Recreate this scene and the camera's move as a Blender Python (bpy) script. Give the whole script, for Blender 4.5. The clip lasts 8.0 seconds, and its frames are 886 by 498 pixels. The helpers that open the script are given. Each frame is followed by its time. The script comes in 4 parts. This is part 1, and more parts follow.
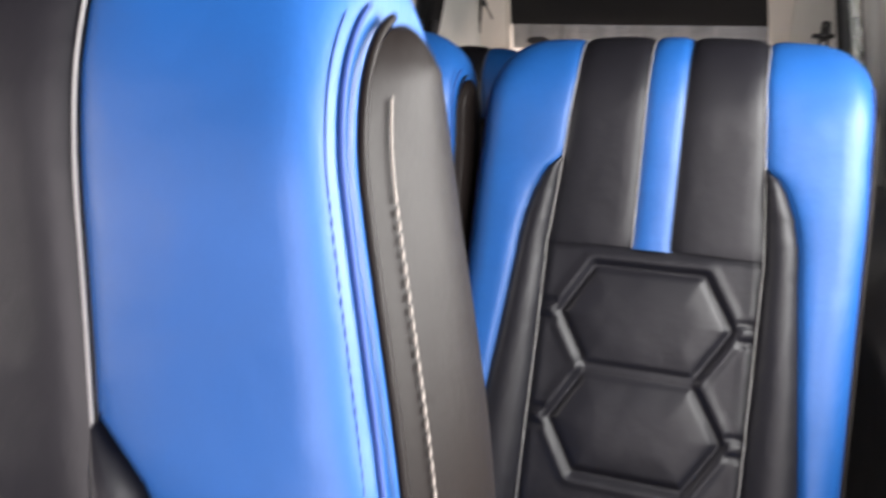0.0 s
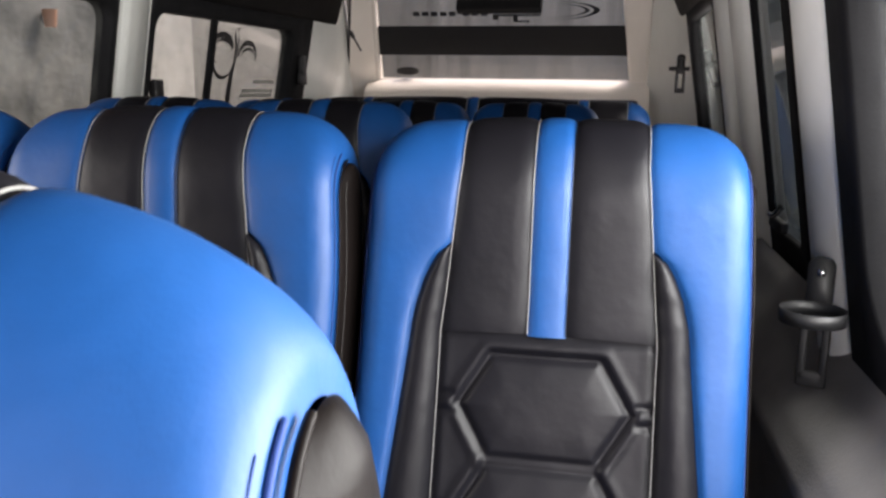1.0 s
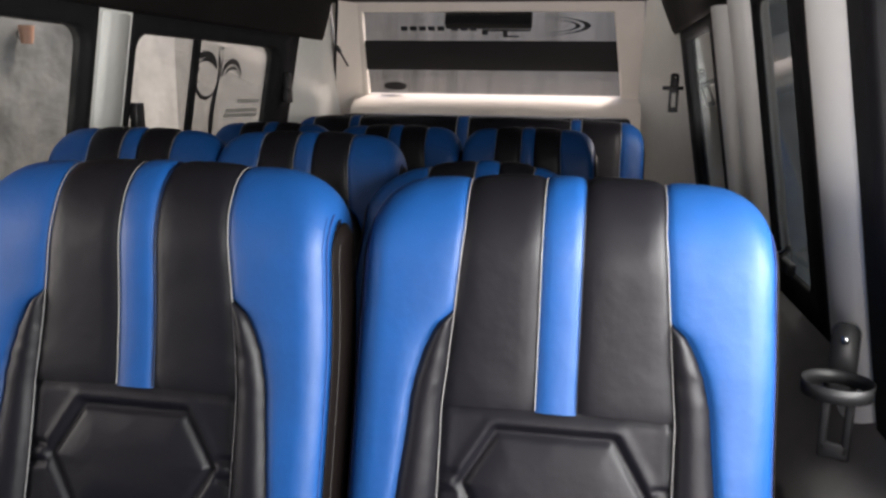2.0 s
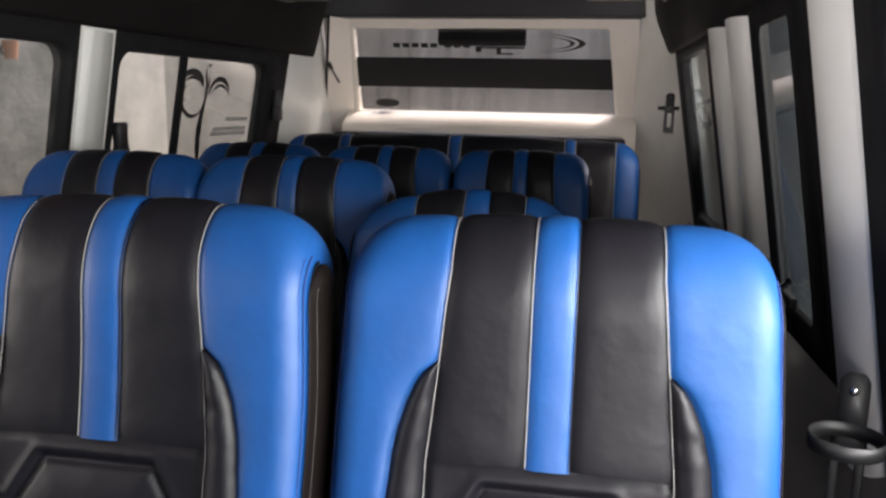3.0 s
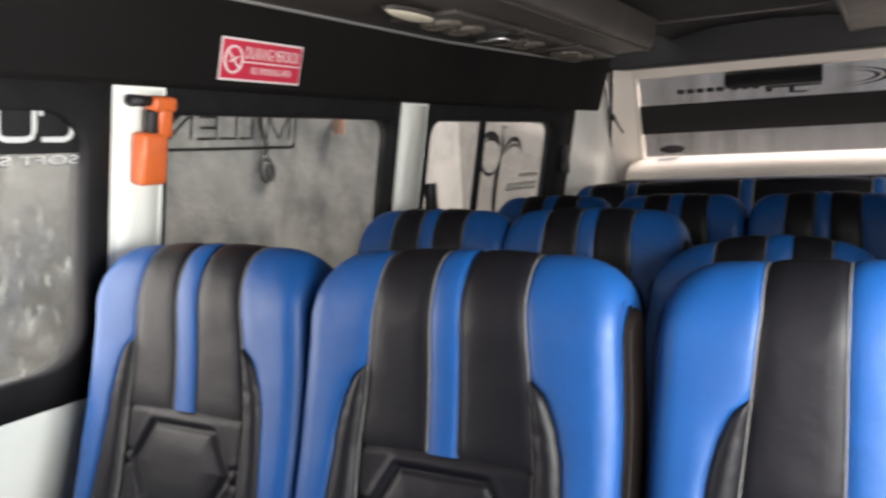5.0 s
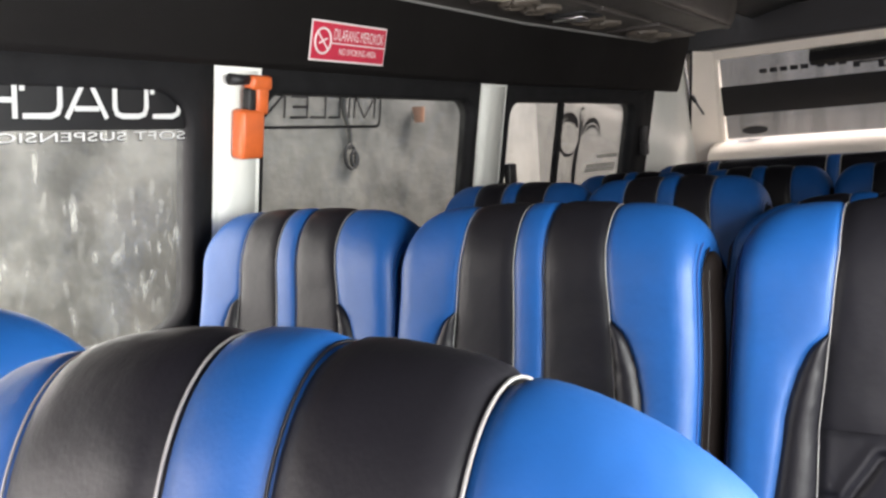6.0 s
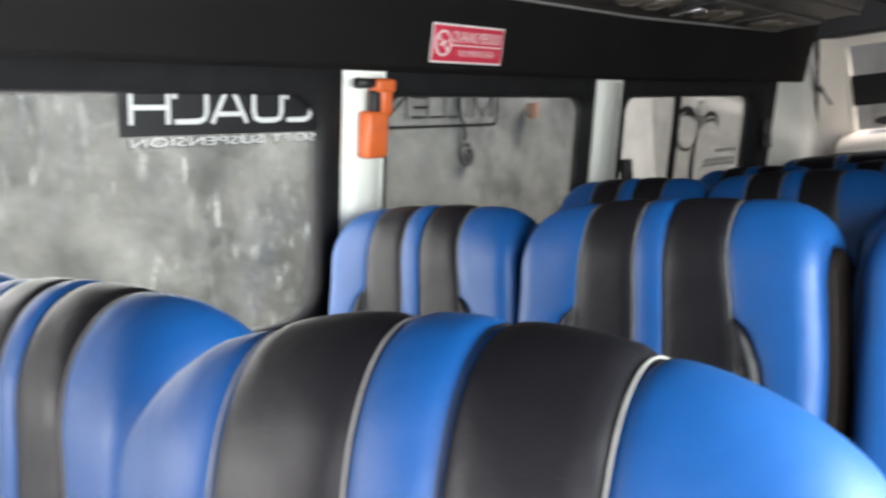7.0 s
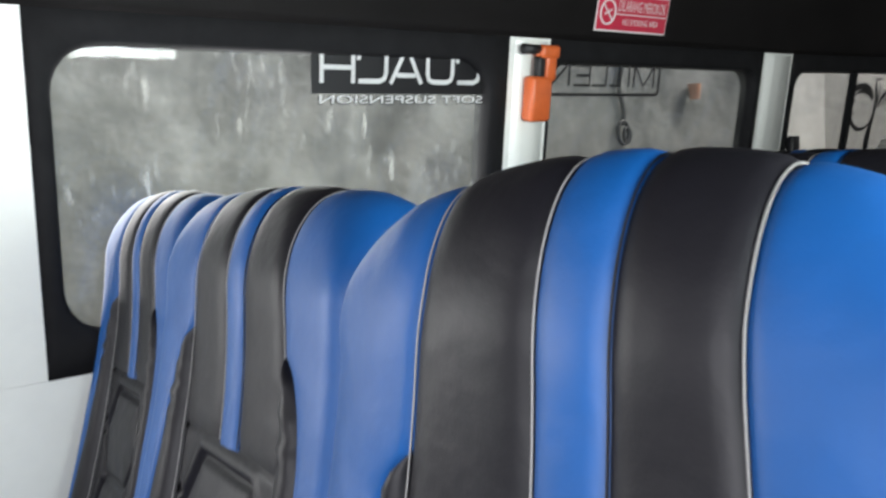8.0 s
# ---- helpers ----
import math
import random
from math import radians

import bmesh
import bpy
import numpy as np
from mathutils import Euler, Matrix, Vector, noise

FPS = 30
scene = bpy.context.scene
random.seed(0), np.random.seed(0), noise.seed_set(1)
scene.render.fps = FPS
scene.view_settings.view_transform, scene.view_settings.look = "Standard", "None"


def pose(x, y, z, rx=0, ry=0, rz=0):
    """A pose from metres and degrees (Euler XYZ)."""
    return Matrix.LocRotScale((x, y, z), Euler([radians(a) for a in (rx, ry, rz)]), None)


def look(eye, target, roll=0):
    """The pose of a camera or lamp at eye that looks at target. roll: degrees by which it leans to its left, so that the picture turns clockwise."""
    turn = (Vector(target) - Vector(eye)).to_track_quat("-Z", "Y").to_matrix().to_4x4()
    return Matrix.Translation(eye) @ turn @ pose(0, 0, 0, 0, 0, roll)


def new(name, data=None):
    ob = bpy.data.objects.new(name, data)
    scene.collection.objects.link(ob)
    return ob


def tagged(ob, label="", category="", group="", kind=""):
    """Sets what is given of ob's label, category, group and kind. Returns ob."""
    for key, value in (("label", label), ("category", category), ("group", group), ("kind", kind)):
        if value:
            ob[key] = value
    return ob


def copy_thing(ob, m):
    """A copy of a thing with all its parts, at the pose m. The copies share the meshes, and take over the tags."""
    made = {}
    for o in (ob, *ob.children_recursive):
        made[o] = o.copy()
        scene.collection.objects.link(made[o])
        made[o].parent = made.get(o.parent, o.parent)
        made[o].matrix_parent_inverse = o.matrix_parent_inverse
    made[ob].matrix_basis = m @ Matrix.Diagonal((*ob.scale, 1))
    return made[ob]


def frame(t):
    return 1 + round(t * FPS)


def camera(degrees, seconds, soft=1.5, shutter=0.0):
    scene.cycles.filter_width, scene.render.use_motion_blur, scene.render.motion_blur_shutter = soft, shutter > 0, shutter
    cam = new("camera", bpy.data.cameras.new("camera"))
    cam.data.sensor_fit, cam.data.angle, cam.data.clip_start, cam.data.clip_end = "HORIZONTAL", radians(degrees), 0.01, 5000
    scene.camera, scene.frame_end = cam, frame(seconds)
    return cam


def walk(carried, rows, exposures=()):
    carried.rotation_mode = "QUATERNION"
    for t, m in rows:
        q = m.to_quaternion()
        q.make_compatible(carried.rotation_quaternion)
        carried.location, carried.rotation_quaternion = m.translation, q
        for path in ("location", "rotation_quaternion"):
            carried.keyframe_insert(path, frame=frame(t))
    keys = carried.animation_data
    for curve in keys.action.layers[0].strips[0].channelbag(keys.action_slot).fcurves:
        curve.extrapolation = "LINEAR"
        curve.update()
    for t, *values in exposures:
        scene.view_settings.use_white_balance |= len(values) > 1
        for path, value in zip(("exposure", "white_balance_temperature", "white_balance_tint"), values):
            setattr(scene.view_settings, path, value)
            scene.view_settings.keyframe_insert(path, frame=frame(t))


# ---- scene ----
cam = camera(57.9, 8.0, soft=2.5, shutter=0.5)
PATH = [
    (0, (0.434, 0.337, 0.993), (-0.241, 2.17, 0.561), 1.8),
    (0.5, (0.412, 0.358, 1.045), (-0.038, 2.263, 0.635), 1.3),
    (1, (0.399, 0.392, 1.079), (0.018, 2.315, 0.682), 0.7),
    (1.5, (0.382, 0.422, 1.092), (0.042, 2.354, 0.699), 0.9),
    (2, (0.365, 0.467, 1.139), (0.021, 2.398, 0.747), 0.8),
    (2.2, (0.359, 0.491, 1.147), (0.028, 2.425, 0.759), 0.9),
    (3.3, (0.365, 0.529, 1.167), (0.028, 2.469, 0.811), 1.3),
    (3.5, (0.362, 0.519, 1.17), (-0.061, 2.443, 0.824), 0.8),
    (4, (0.358, 0.478, 1.181), (-0.322, 2.342, 0.93), -0.8),
    (4.5, (0.356, 0.447, 1.184), (-0.506, 2.235, 0.944), -2.0),
    (5, (0.358, 0.418, 1.179), (-0.619, 2.147, 0.942), -2.6),
    (5.2, (0.359, 0.403, 1.16), (-0.7, 2.085, 0.932), -3.2),
    (6.3, (0.391, 0.341, 1.121), (-0.753, 1.966, 0.896), -4.0),
    (6.5, (0.394, 0.333, 1.124), (-0.76, 1.951, 0.901), -4.1),
    (7, (0.398, 0.308, 1.129), (-0.956, 1.764, 0.911), -4.6),
    (7.5, (0.397, 0.27, 1.096), (-1.134, 1.542, 0.903), -5.1),
    (8, (0.447, 0.227, 1.062), (-1.153, 1.409, 0.858), -3.5),
]
walk(cam, [(t, look(eye, target, roll)) for t, eye, target, roll in PATH], exposures=[(0.0, 1.42, 6850, 22), (1.0, 1.26, 6850, 22), (2.0, 1.37, 6850, 22), (3.5, 1.42, 6850, 21), (4.0, 1.40, 6850, 20), (4.5, 1.72, 6850, 20), (5.0, 1.58, 6850, 20), (6.5, 1.66, 6700, 18), (7.5, 1.25, 6350, 13), (8.0, 1.12, 6350, 13)])

# ---- world and light ----
world = bpy.data.worlds.new("sky_world")
world.use_nodes = True
scene.world = world
wn = world.node_tree.nodes
sky = wn.new("ShaderNodeTexSky")
sky.sky_type = 'NISHITA'
sky.sun_disc = False
sky.sun_elevation = radians(53)
sky.sun_rotation = radians(34)
sky.air_density = 1.0
sky.dust_density = 4.0
world.node_tree.links.new(sky.outputs[0], wn["Background"].inputs[0])
wn["Background"].inputs[1].default_value = 0.15

sun_data = bpy.data.lights.new("sun", 'SUN')
sun_data.energy = 1.5
sun_data.angle = radians(15)
sun_data.color = (1.0, 0.97, 0.92)
sun = new("sun", sun_data)
sun.matrix_world = look((0, 0, 5), (-0.42, -0.62, 4))


def window_lamp(name, eye, target, sx, sy, watts, color=(1, 1, 1)):
    d = bpy.data.lights.new(name, 'AREA')
    d.shape = 'RECTANGLE'
    d.size, d.size_y, d.energy, d.color = sx, sy, watts, color
    o = new(name, d)
    o.matrix_world = look(eye, target)
    return o


window_lamp("windscreen_daylight", (0.50, -1.12, 1.05), (0.40, 1.0, 0.85), 0.75, 0.28, 6.5, (0.97, 0.98, 1.0))
window_lamp("open_door_daylight", (0.84, -0.46, 0.76), (0.42, 1.10, 0.86), 0.66, 1.10, 9.5, (0.98, 0.99, 1.0))
window_lamp("door_window_daylight", (0.80, 0.80, 1.08), (-0.9, 0.85, 0.74), 0.95, 0.32, 19.0, (0.98, 1.0, 0.98))
window_lamp("side_window_daylight", (-0.95, 0.91, 1.04), (0.64, 1.25, 1.0), 0.80, 0.40, 3.6, (1.0, 1.0, 0.97))
window_lamp("cab_window_daylight", (-0.99, -0.37, 0.97), (0.62, 1.3, 0.95), 0.72, 0.26, 5.5, (1.0, 0.99, 0.97))
window_lamp("rear_window_daylight", (0.76, 3.06, 1.16), (-0.75, 3.62, 1.95), 0.5, 0.28, 4.0, (1.0, 0.98, 0.93))

# ---- materials ----
def material(name, color, rough=0.5, metal=0.0, grain=0.0, grain_scale=300, spots=0.0, spot_scale=6, color2=None, spec=0.5, coat=0.0, bump_dist=0.002, wrinkle=0.0, stretch=None):
    """Principled paint with large stains (spots, towards color2) and fine relief (grain)."""
    m = bpy.data.materials.new(name)
    m.use_nodes = True
    nt = m.node_tree
    b = nt.nodes["Principled BSDF"]
    b.inputs["Base Color"].default_value = (*color, 1)
    b.inputs["Roughness"].default_value = rough
    b.inputs["Metallic"].default_value = metal
    b.inputs["Specular IOR Level"].default_value = spec
    b.inputs["Coat Weight"].default_value = coat
    b.inputs["Coat Roughness"].default_value = 0.3
    tc = nt.nodes.new("ShaderNodeTexCoord")
    if spots:
        n = nt.nodes.new("ShaderNodeTexNoise")
        n.inputs["Scale"].default_value = spot_scale
        n.inputs["Detail"].default_value = 6
        n.inputs["Roughness"].default_value = 0.65
        nt.links.new(tc.outputs["Object"], n.inputs["Vector"])
        if stretch:
            mp = nt.nodes.new("ShaderNodeMapping")
            mp.inputs["Scale"].default_value = stretch
            nt.links.new(tc.outputs["Object"], mp.inputs["Vector"])
            nt.links.new(mp.outputs["Vector"], n.inputs["Vector"])
        r = nt.nodes.new("ShaderNodeValToRGB")
        c2 = color2 or tuple(c * (1 - spots) for c in color)
        r.color_ramp.elements[0].position, r.color_ramp.elements[1].position = 0.32, 0.68
        r.color_ramp.elements[0].color = (*c2, 1)
        r.color_ramp.elements[1].color = (*color, 1)
        nt.links.new(n.outputs["Fac"], r.inputs["Fac"])
        nt.links.new(r.outputs["Color"], b.inputs["Base Color"])
        mr = nt.nodes.new("ShaderNodeMapRange")
        mr.inputs["To Min"].default_value = min(1, rough * 1.25)
        mr.inputs["To Max"].default_value = rough * 0.85
        nt.links.new(n.outputs["Fac"], mr.inputs["Value"])
        nt.links.new(mr.outputs["Result"], b.inputs["Roughness"])
    if grain:
        v = nt.nodes.new("ShaderNodeTexNoise")
        v.inputs["Scale"].default_value = grain_scale
        v.inputs["Detail"].default_value = 4
        nt.links.new(tc.outputs["Object"], v.inputs["Vector"])
        bp = nt.nodes.new("ShaderNodeBump")
        bp.inputs["Strength"].default_value = grain
        bp.inputs["Distance"].default_value = bump_dist
        nt.links.new(v.outputs["Fac"], bp.inputs["Height"])
        if wrinkle:
            w = nt.nodes.new("ShaderNodeTexNoise")
            w.inputs["Scale"].default_value = 16
            w.inputs["Detail"].default_value = 3
            nt.links.new(tc.outputs["Object"], w.inputs["Vector"])
            b2 = nt.nodes.new("ShaderNodeBump")
            b2.inputs["Strength"].default_value = wrinkle
            b2.inputs["Distance"].default_value = 0.012
            nt.links.new(w.outputs["Fac"], b2.inputs["Height"])
            nt.links.new(b2.outputs["Normal"], bp.inputs["Normal"])
        nt.links.new(bp.outputs["Normal"], b.inputs["Normal"])
    return m


BLUE = material("blue_leatherette", (0.001, 0.060, 0.225), 0.48, coat=0.0, spec=0.42, wrinkle=0.25, grain=0.2, grain_scale=420, spots=0.16, spot_scale=9, bump_dist=0.0006)
BLACK = material("black_leatherette", (0.0065, 0.0062, 0.0085), 0.44, coat=0.0, spec=0.25, wrinkle=0.25, grain=0.25, grain_scale=420, spots=0.25, spot_scale=8, bump_dist=0.0006)
GUSSET = material("brown_black_leatherette", (0.0068, 0.0050, 0.0046), 0.45, spec=0.1, grain=0.3, grain_scale=380, spots=0.25, spot_scale=10, bump_dist=0.0006)
PIPING = material("grey_piping", (0.22, 0.215, 0.21), 0.5)
THREAD = material("white_thread", (0.15, 0.13, 0.115), 0.8)
DARKTHREAD = material("dark_thread", (0.05, 0.046, 0.044), 0.8)
BLUE_THREAD = material("navy_thread", (0.006, 0.03, 0.14), 0.8)
WHITE = material("white_body_paint", (0.84, 0.86, 0.81), 0.35, spots=0.1, spot_scale=4, grain=0.05, grain_scale=60, coat=0.3)
CREAM = material("cream_body_paint", (0.80, 0.75, 0.68), 0.4, spots=0.08, spot_scale=5, coat=0.2)
RUBBER = material("black_rubber_trim", (0.010, 0.010, 0.011), 0.75, spec=0.2, grain=0.2, grain_scale=200, spots=0.3, spot_scale=12)
COVE = material("charcoal_headliner_vinyl", (0.0147, 0.0129, 0.0126), 0.62, spec=0.3, grain=0.3, grain_scale=350, spots=0.25, spot_scale=3)
ROOF = material("dark_navy_headliner", (0.010, 0.010, 0.013), 0.55, grain=0.3, grain_scale=260, spots=0.3, spot_scale=4)
DUCT = material("grey_brown_duct_plastic", (0.062, 0.054, 0.049), 0.45, grain=0.2, grain_scale=300, spots=0.25, spot_scale=5)
VENT = material("tan_vent_plastic", (0.11, 0.093, 0.076), 0.4, spots=0.2, spot_scale=12)
PANEL = material("grey_door_plastic", (0.17, 0.162, 0.155), 0.5, grain=0.35, grain_scale=300, spots=0.25, spot_scale=5)
BLACKPL = material("black_plastic", (0.009, 0.009, 0.010), 0.5, spots=0.2, spot_scale=15)
ORANGE = material("orange_plastic", (0.62, 0.125, 0.030), 0.38, spots=0.2, spot_scale=30)
CHROME = material("chrome", (0.75, 0.75, 0.75), 0.18, metal=1.0, spots=0.1, spot_scale=20)
LAMPCREAM = material("cream_lamp_lens", (0.62, 0.56, 0.44), 0.3, spots=0.1, spot_scale=20)
RED = material("red_sticker", (0.55, 0.02, 0.055), 0.45, spots=0.12, spot_scale=25)
STICKWHITE = material("white_sticker_print", (0.72, 0.66, 0.66), 0.5)
FILM = material("black_window_film", (0.008, 0.008, 0.009), 0.45, spots=0.3, spot_scale=10)
FILMWHITE = material("silver_window_lettering", (0.66, 0.67, 0.66), 0.5, spots=0.12, spot_scale=40)
CUPORANGE = material("orange_cup_plastic", (0.48, 0.23, 0.13), 0.5, spots=0.2, spot_scale=30)
CONCRETE = material("stained_concrete", (0.215, 0.214, 0.197), 0.9, spots=0.5, spot_scale=4.2, color2=(0.058, 0.061, 0.057), grain=0.6, grain_scale=40, bump_dist=0.006)
# near-white tone so the added, unlit wall still looks bright through window_4
PALEFILL = material("pale_fill_render", (0.76, 0.77, 0.74), 0.9, spots=0.18, spot_scale=1.2, grain=0.4, grain_scale=30, bump_dist=0.008)
PLASTER = material("pale_plaster", (0.52, 0.495, 0.44), 0.9, spots=0.3, spot_scale=2.0, color2=(0.32, 0.305, 0.27), grain=0.5, grain_scale=30, bump_dist=0.01)
STREAKED = material("streaked_grey_wall", (0.60, 0.545, 0.465), 0.9, spots=0.5, spot_scale=4.0, color2=(0.25, 0.222, 0.185), grain=0.5, grain_scale=30, bump_dist=0.01, stretch=(1.0, 1.0, 0.12))
FADED = material("faded_grey_print", (0.30, 0.30, 0.265), 0.7, spots=0.4, spot_scale=60, color2=(0.46, 0.45, 0.41))
TANWALL = material("weathered_tan_render", (0.24, 0.228, 0.20), 0.9, spots=0.4, spot_scale=3.0, grain=0.5, grain_scale=30, bump_dist=0.008)
GREYWALL = material("grey_render", (0.16, 0.155, 0.15), 0.9, spots=0.4, spot_scale=1.6, grain=0.5, grain_scale=30, bump_dist=0.01)
GROUND = material("concrete_yard", (0.22, 0.21, 0.20), 0.9, spots=0.35, spot_scale=0.8, grain=0.5, grain_scale=30, bump_dist=0.01)
FLOORMAT = material("dark_vinyl_floor", (0.035, 0.033, 0.032), 0.6, spots=0.3, spot_scale=5, grain=0.3, grain_scale=120)
DARKSTEEL = material("dark_steel", (0.03, 0.03, 0.032), 0.45, metal=0.4, spots=0.2, spot_scale=20)


def glass_material(name, tint, dust, dust_scale=8.0, flecks=0.0):
    """Thin pane: clear film with mirror gloss and a dusty, water-marked share."""
    m = bpy.data.materials.new(name)
    m.use_nodes = True
    nt = m.node_tree
    nt.nodes.remove(nt.nodes["Principled BSDF"])
    out = nt.nodes["Material Output"]
    tr = nt.nodes.new("ShaderNodeBsdfTransparent")
    tr.inputs[0].default_value = (*tint, 1)
    gl = nt.nodes.new("ShaderNodeBsdfGlossy")
    gl.inputs["Roughness"].default_value = 0.03
    lw = nt.nodes.new("ShaderNodeLayerWeight")
    lw.inputs["Blend"].default_value = 0.5
    pw = nt.nodes.new("ShaderNodeMath")
    pw.operation = 'POWER'
    pw.inputs[1].default_value = 4.0
    nt.links.new(lw.outputs["Facing"], pw.inputs[0])
    fr = nt.nodes.new("ShaderNodeMath")
    fr.operation = 'MULTIPLY_ADD'
    fr.inputs[1].default_value, fr.inputs[2].default_value = 0.7, 0.025
    nt.links.new(pw.outputs[0], fr.inputs[0])
    mix = nt.nodes.new("ShaderNodeMixShader")
    nt.links.new(fr.outputs[0], mix.inputs[0])
    nt.links.new(tr.outputs[0], mix.inputs[1])
    nt.links.new(gl.outputs[0], mix.inputs[2])
    df = nt.nodes.new("ShaderNodeBsdfDiffuse")
    df.inputs[0].default_value = (0.62, 0.62, 0.58, 1)
    tc = nt.nodes.new("ShaderNodeTexCoord")
    n1 = nt.nodes.new("ShaderNodeTexNoise")
    n1.inputs["Scale"].default_value = dust_scale
    n1.inputs["Detail"].default_value = 8
    n1.inputs["Roughness"].default_value = 0.7
    nt.links.new(tc.outputs["Object"], n1.inputs["Vector"])
    mr = nt.nodes.new("ShaderNodeMapRange")
    mr.inputs["From Min"].default_value, mr.inputs["From Max"].default_value = 0.45, 0.75
    mr.inputs["To Min"].default_value, mr.inputs["To Max"].default_value = dust * 0.3, dust * 1.5
    nt.links.new(n1.outputs["Fac"], mr.inputs["Value"])
    mp = nt.nodes.new("ShaderNodeMapping")
    mp.inputs["Scale"].default_value = (1.0, 1.0, 0.22)
    nt.links.new(tc.outputs["Object"], mp.inputs["Vector"])
    n2 = nt.nodes.new("ShaderNodeTexNoise")
    n2.inputs["Scale"].default_value = 75.0
    n2.inputs["Detail"].default_value = 3
    nt.links.new(mp.outputs["Vector"], n2.inputs["Vector"])
    m2 = nt.nodes.new("ShaderNodeMapRange")
    m2.inputs["From Min"].default_value, m2.inputs["From Max"].default_value = 0.58, 0.68
    m2.inputs["To Min"].default_value, m2.inputs["To Max"].default_value = 0.0, flecks
    nt.links.new(n2.outputs["Fac"], m2.inputs["Value"])
    n3 = nt.nodes.new("ShaderNodeTexNoise")
    n3.inputs["Scale"].default_value = 9.0
    n3.inputs["Detail"].default_value = 4
    nt.links.new(tc.outputs["Object"], n3.inputs["Vector"])
    clump = nt.nodes.new("ShaderNodeMapRange")
    clump.inputs["From Min"].default_value, clump.inputs["From Max"].default_value = 0.48, 0.62
    nt.links.new(n3.outputs["Fac"], clump.inputs["Value"])
    fl = nt.nodes.new("ShaderNodeMath")
    fl.operation = 'MULTIPLY'
    nt.links.new(m2.outputs["Result"], fl.inputs[0])
    nt.links.new(clump.outputs["Result"], fl.inputs[1])
    ad = nt.nodes.new("ShaderNodeMath")
    ad.use_clamp = True
    nt.links.new(mr.outputs["Result"], ad.inputs[0])
    nt.links.new(fl.outputs[0], ad.inputs[1])
    mix2 = nt.nodes.new("ShaderNodeMixShader")
    nt.links.new(ad.outputs[0], mix2.inputs[0])
    nt.links.new(mix.outputs[0], mix2.inputs[1])
    nt.links.new(df.outputs[0], mix2.inputs[2])
    nt.links.new(mix2.outputs[0], out.inputs["Surface"])
    return m


GLASS = glass_material("dusty_side_glass", (0.90, 0.92, 0.90), 0.08)
SPOTTED = glass_material("water_spotted_glass", (0.90, 0.92, 0.90), 0.14, flecks=0.36)
GLASSR = glass_material("tinted_side_glass", (0.86, 0.89, 0.88), 0.08)
GLASSDARK = glass_material("dark_tinted_glass", (0.40, 0.43, 0.43), 0.06)
GLASSREAR = glass_material("rear_glass", (0.85, 0.85, 0.82), 0.08)


# ---- mesh helpers ----
def mesh_ob(name, bm, mat, smooth=True):
    me = bpy.data.meshes.new(name)
    bmesh.ops.recalc_face_normals(bm, faces=bm.faces[:])
    bm.to_mesh(me)
    bm.free()
    me.materials.append(mat)
    if smooth:
        me.shade_smooth()
    return new(name, me)


def part(name, bm, mat, parent, label="", smooth=True):
    o = mesh_ob(name, bm, mat, smooth)
    o.parent = parent
    if label:
        tagged(o, label)
    return o


def thing(name, label, category, group="", kind="", at=None):
    o = new(name)
    o.empty_display_size = 0.1
    if at is not None:
        o.matrix_basis = at
    return tagged(o, label, category, group, kind)


def add_box(bm, x0, x1, y0, y1, z0, z1, bevel=0.0, m=None):
    r = bmesh.ops.create_cube(bm, size=1.0)
    vs = r["verts"]
    for v in vs:
        v.co = Vector((x0 + (v.co.x + 0.5) * (x1 - x0), y0 + (v.co.y + 0.5) * (y1 - y0), z0 + (v.co.z + 0.5) * (z1 - z0)))
    if bevel:
        es = list({e for v in vs for e in v.link_edges})
        r2 = bmesh.ops.bevel(bm, geom=es, offset=bevel, segments=2, affect='EDGES', profile=0.5)
        vs = list({v for f in r2["faces"] for v in f.verts} | {v for v in vs if v.is_valid})
    if m is not None:
        for v in vs:
            v.co = m @ v.co
    return vs


def box(x0, x1, y0, y1, z0, z1, bevel=0.0, m=None):
    bm = bmesh.new()
    add_box(bm, x0, x1, y0, y1, z0, z1, bevel, m)
    return bm


def add_cyl(bm, r1, r2, depth, m, seg=24, caps=True):
    r = bmesh.ops.create_cone(bm, cap_ends=caps, segments=seg, radius1=r1, radius2=r2, depth=depth)
    for v in r["verts"]:
        v.co = m @ v.co


def add_tube(bm, pts, r, seg=6, closed=False):
    """A round cord through pts."""
    rings = []
    n = len(pts)
    for i, p in enumerate(pts):
        a = pts[(i - 1) % n] if (closed or i > 0) else p
        b = pts[(i + 1) % n] if (closed or i < n - 1) else p
        d = (b - a).normalized()
        u = d.cross(Vector((1, 0, 0)))
        if u.length < 0.2:
            u = d.cross(Vector((0, 1, 0)))
        u.normalize()
        w = d.cross(u)
        rings.append([bm.verts.new(p + r * (math.cos(2 * math.pi * k / seg) * u + math.sin(2 * math.pi * k / seg) * w)) for k in range(seg)])
    for i in range(n if closed else n - 1):
        A, B = rings[i], rings[(i + 1) % n]
        for k in range(seg):
            bm.faces.new((A[k], A[(k + 1) % seg], B[(k + 1) % seg], B[k]))


def add_grid(bm, fn, nu, nv, us=None):
    rows = [[bm.verts.new(fn((us[i] if us else i / nu), j / nv)) for i in range(nu + 1)] for j in range(nv + 1)]
    for j in range(nv):
        for i in range(nu):
            try:
                bm.faces.new((rows[j][i], rows[j][i + 1], rows[j + 1][i + 1], rows[j + 1][i]))
            except ValueError:
                pass
    return rows


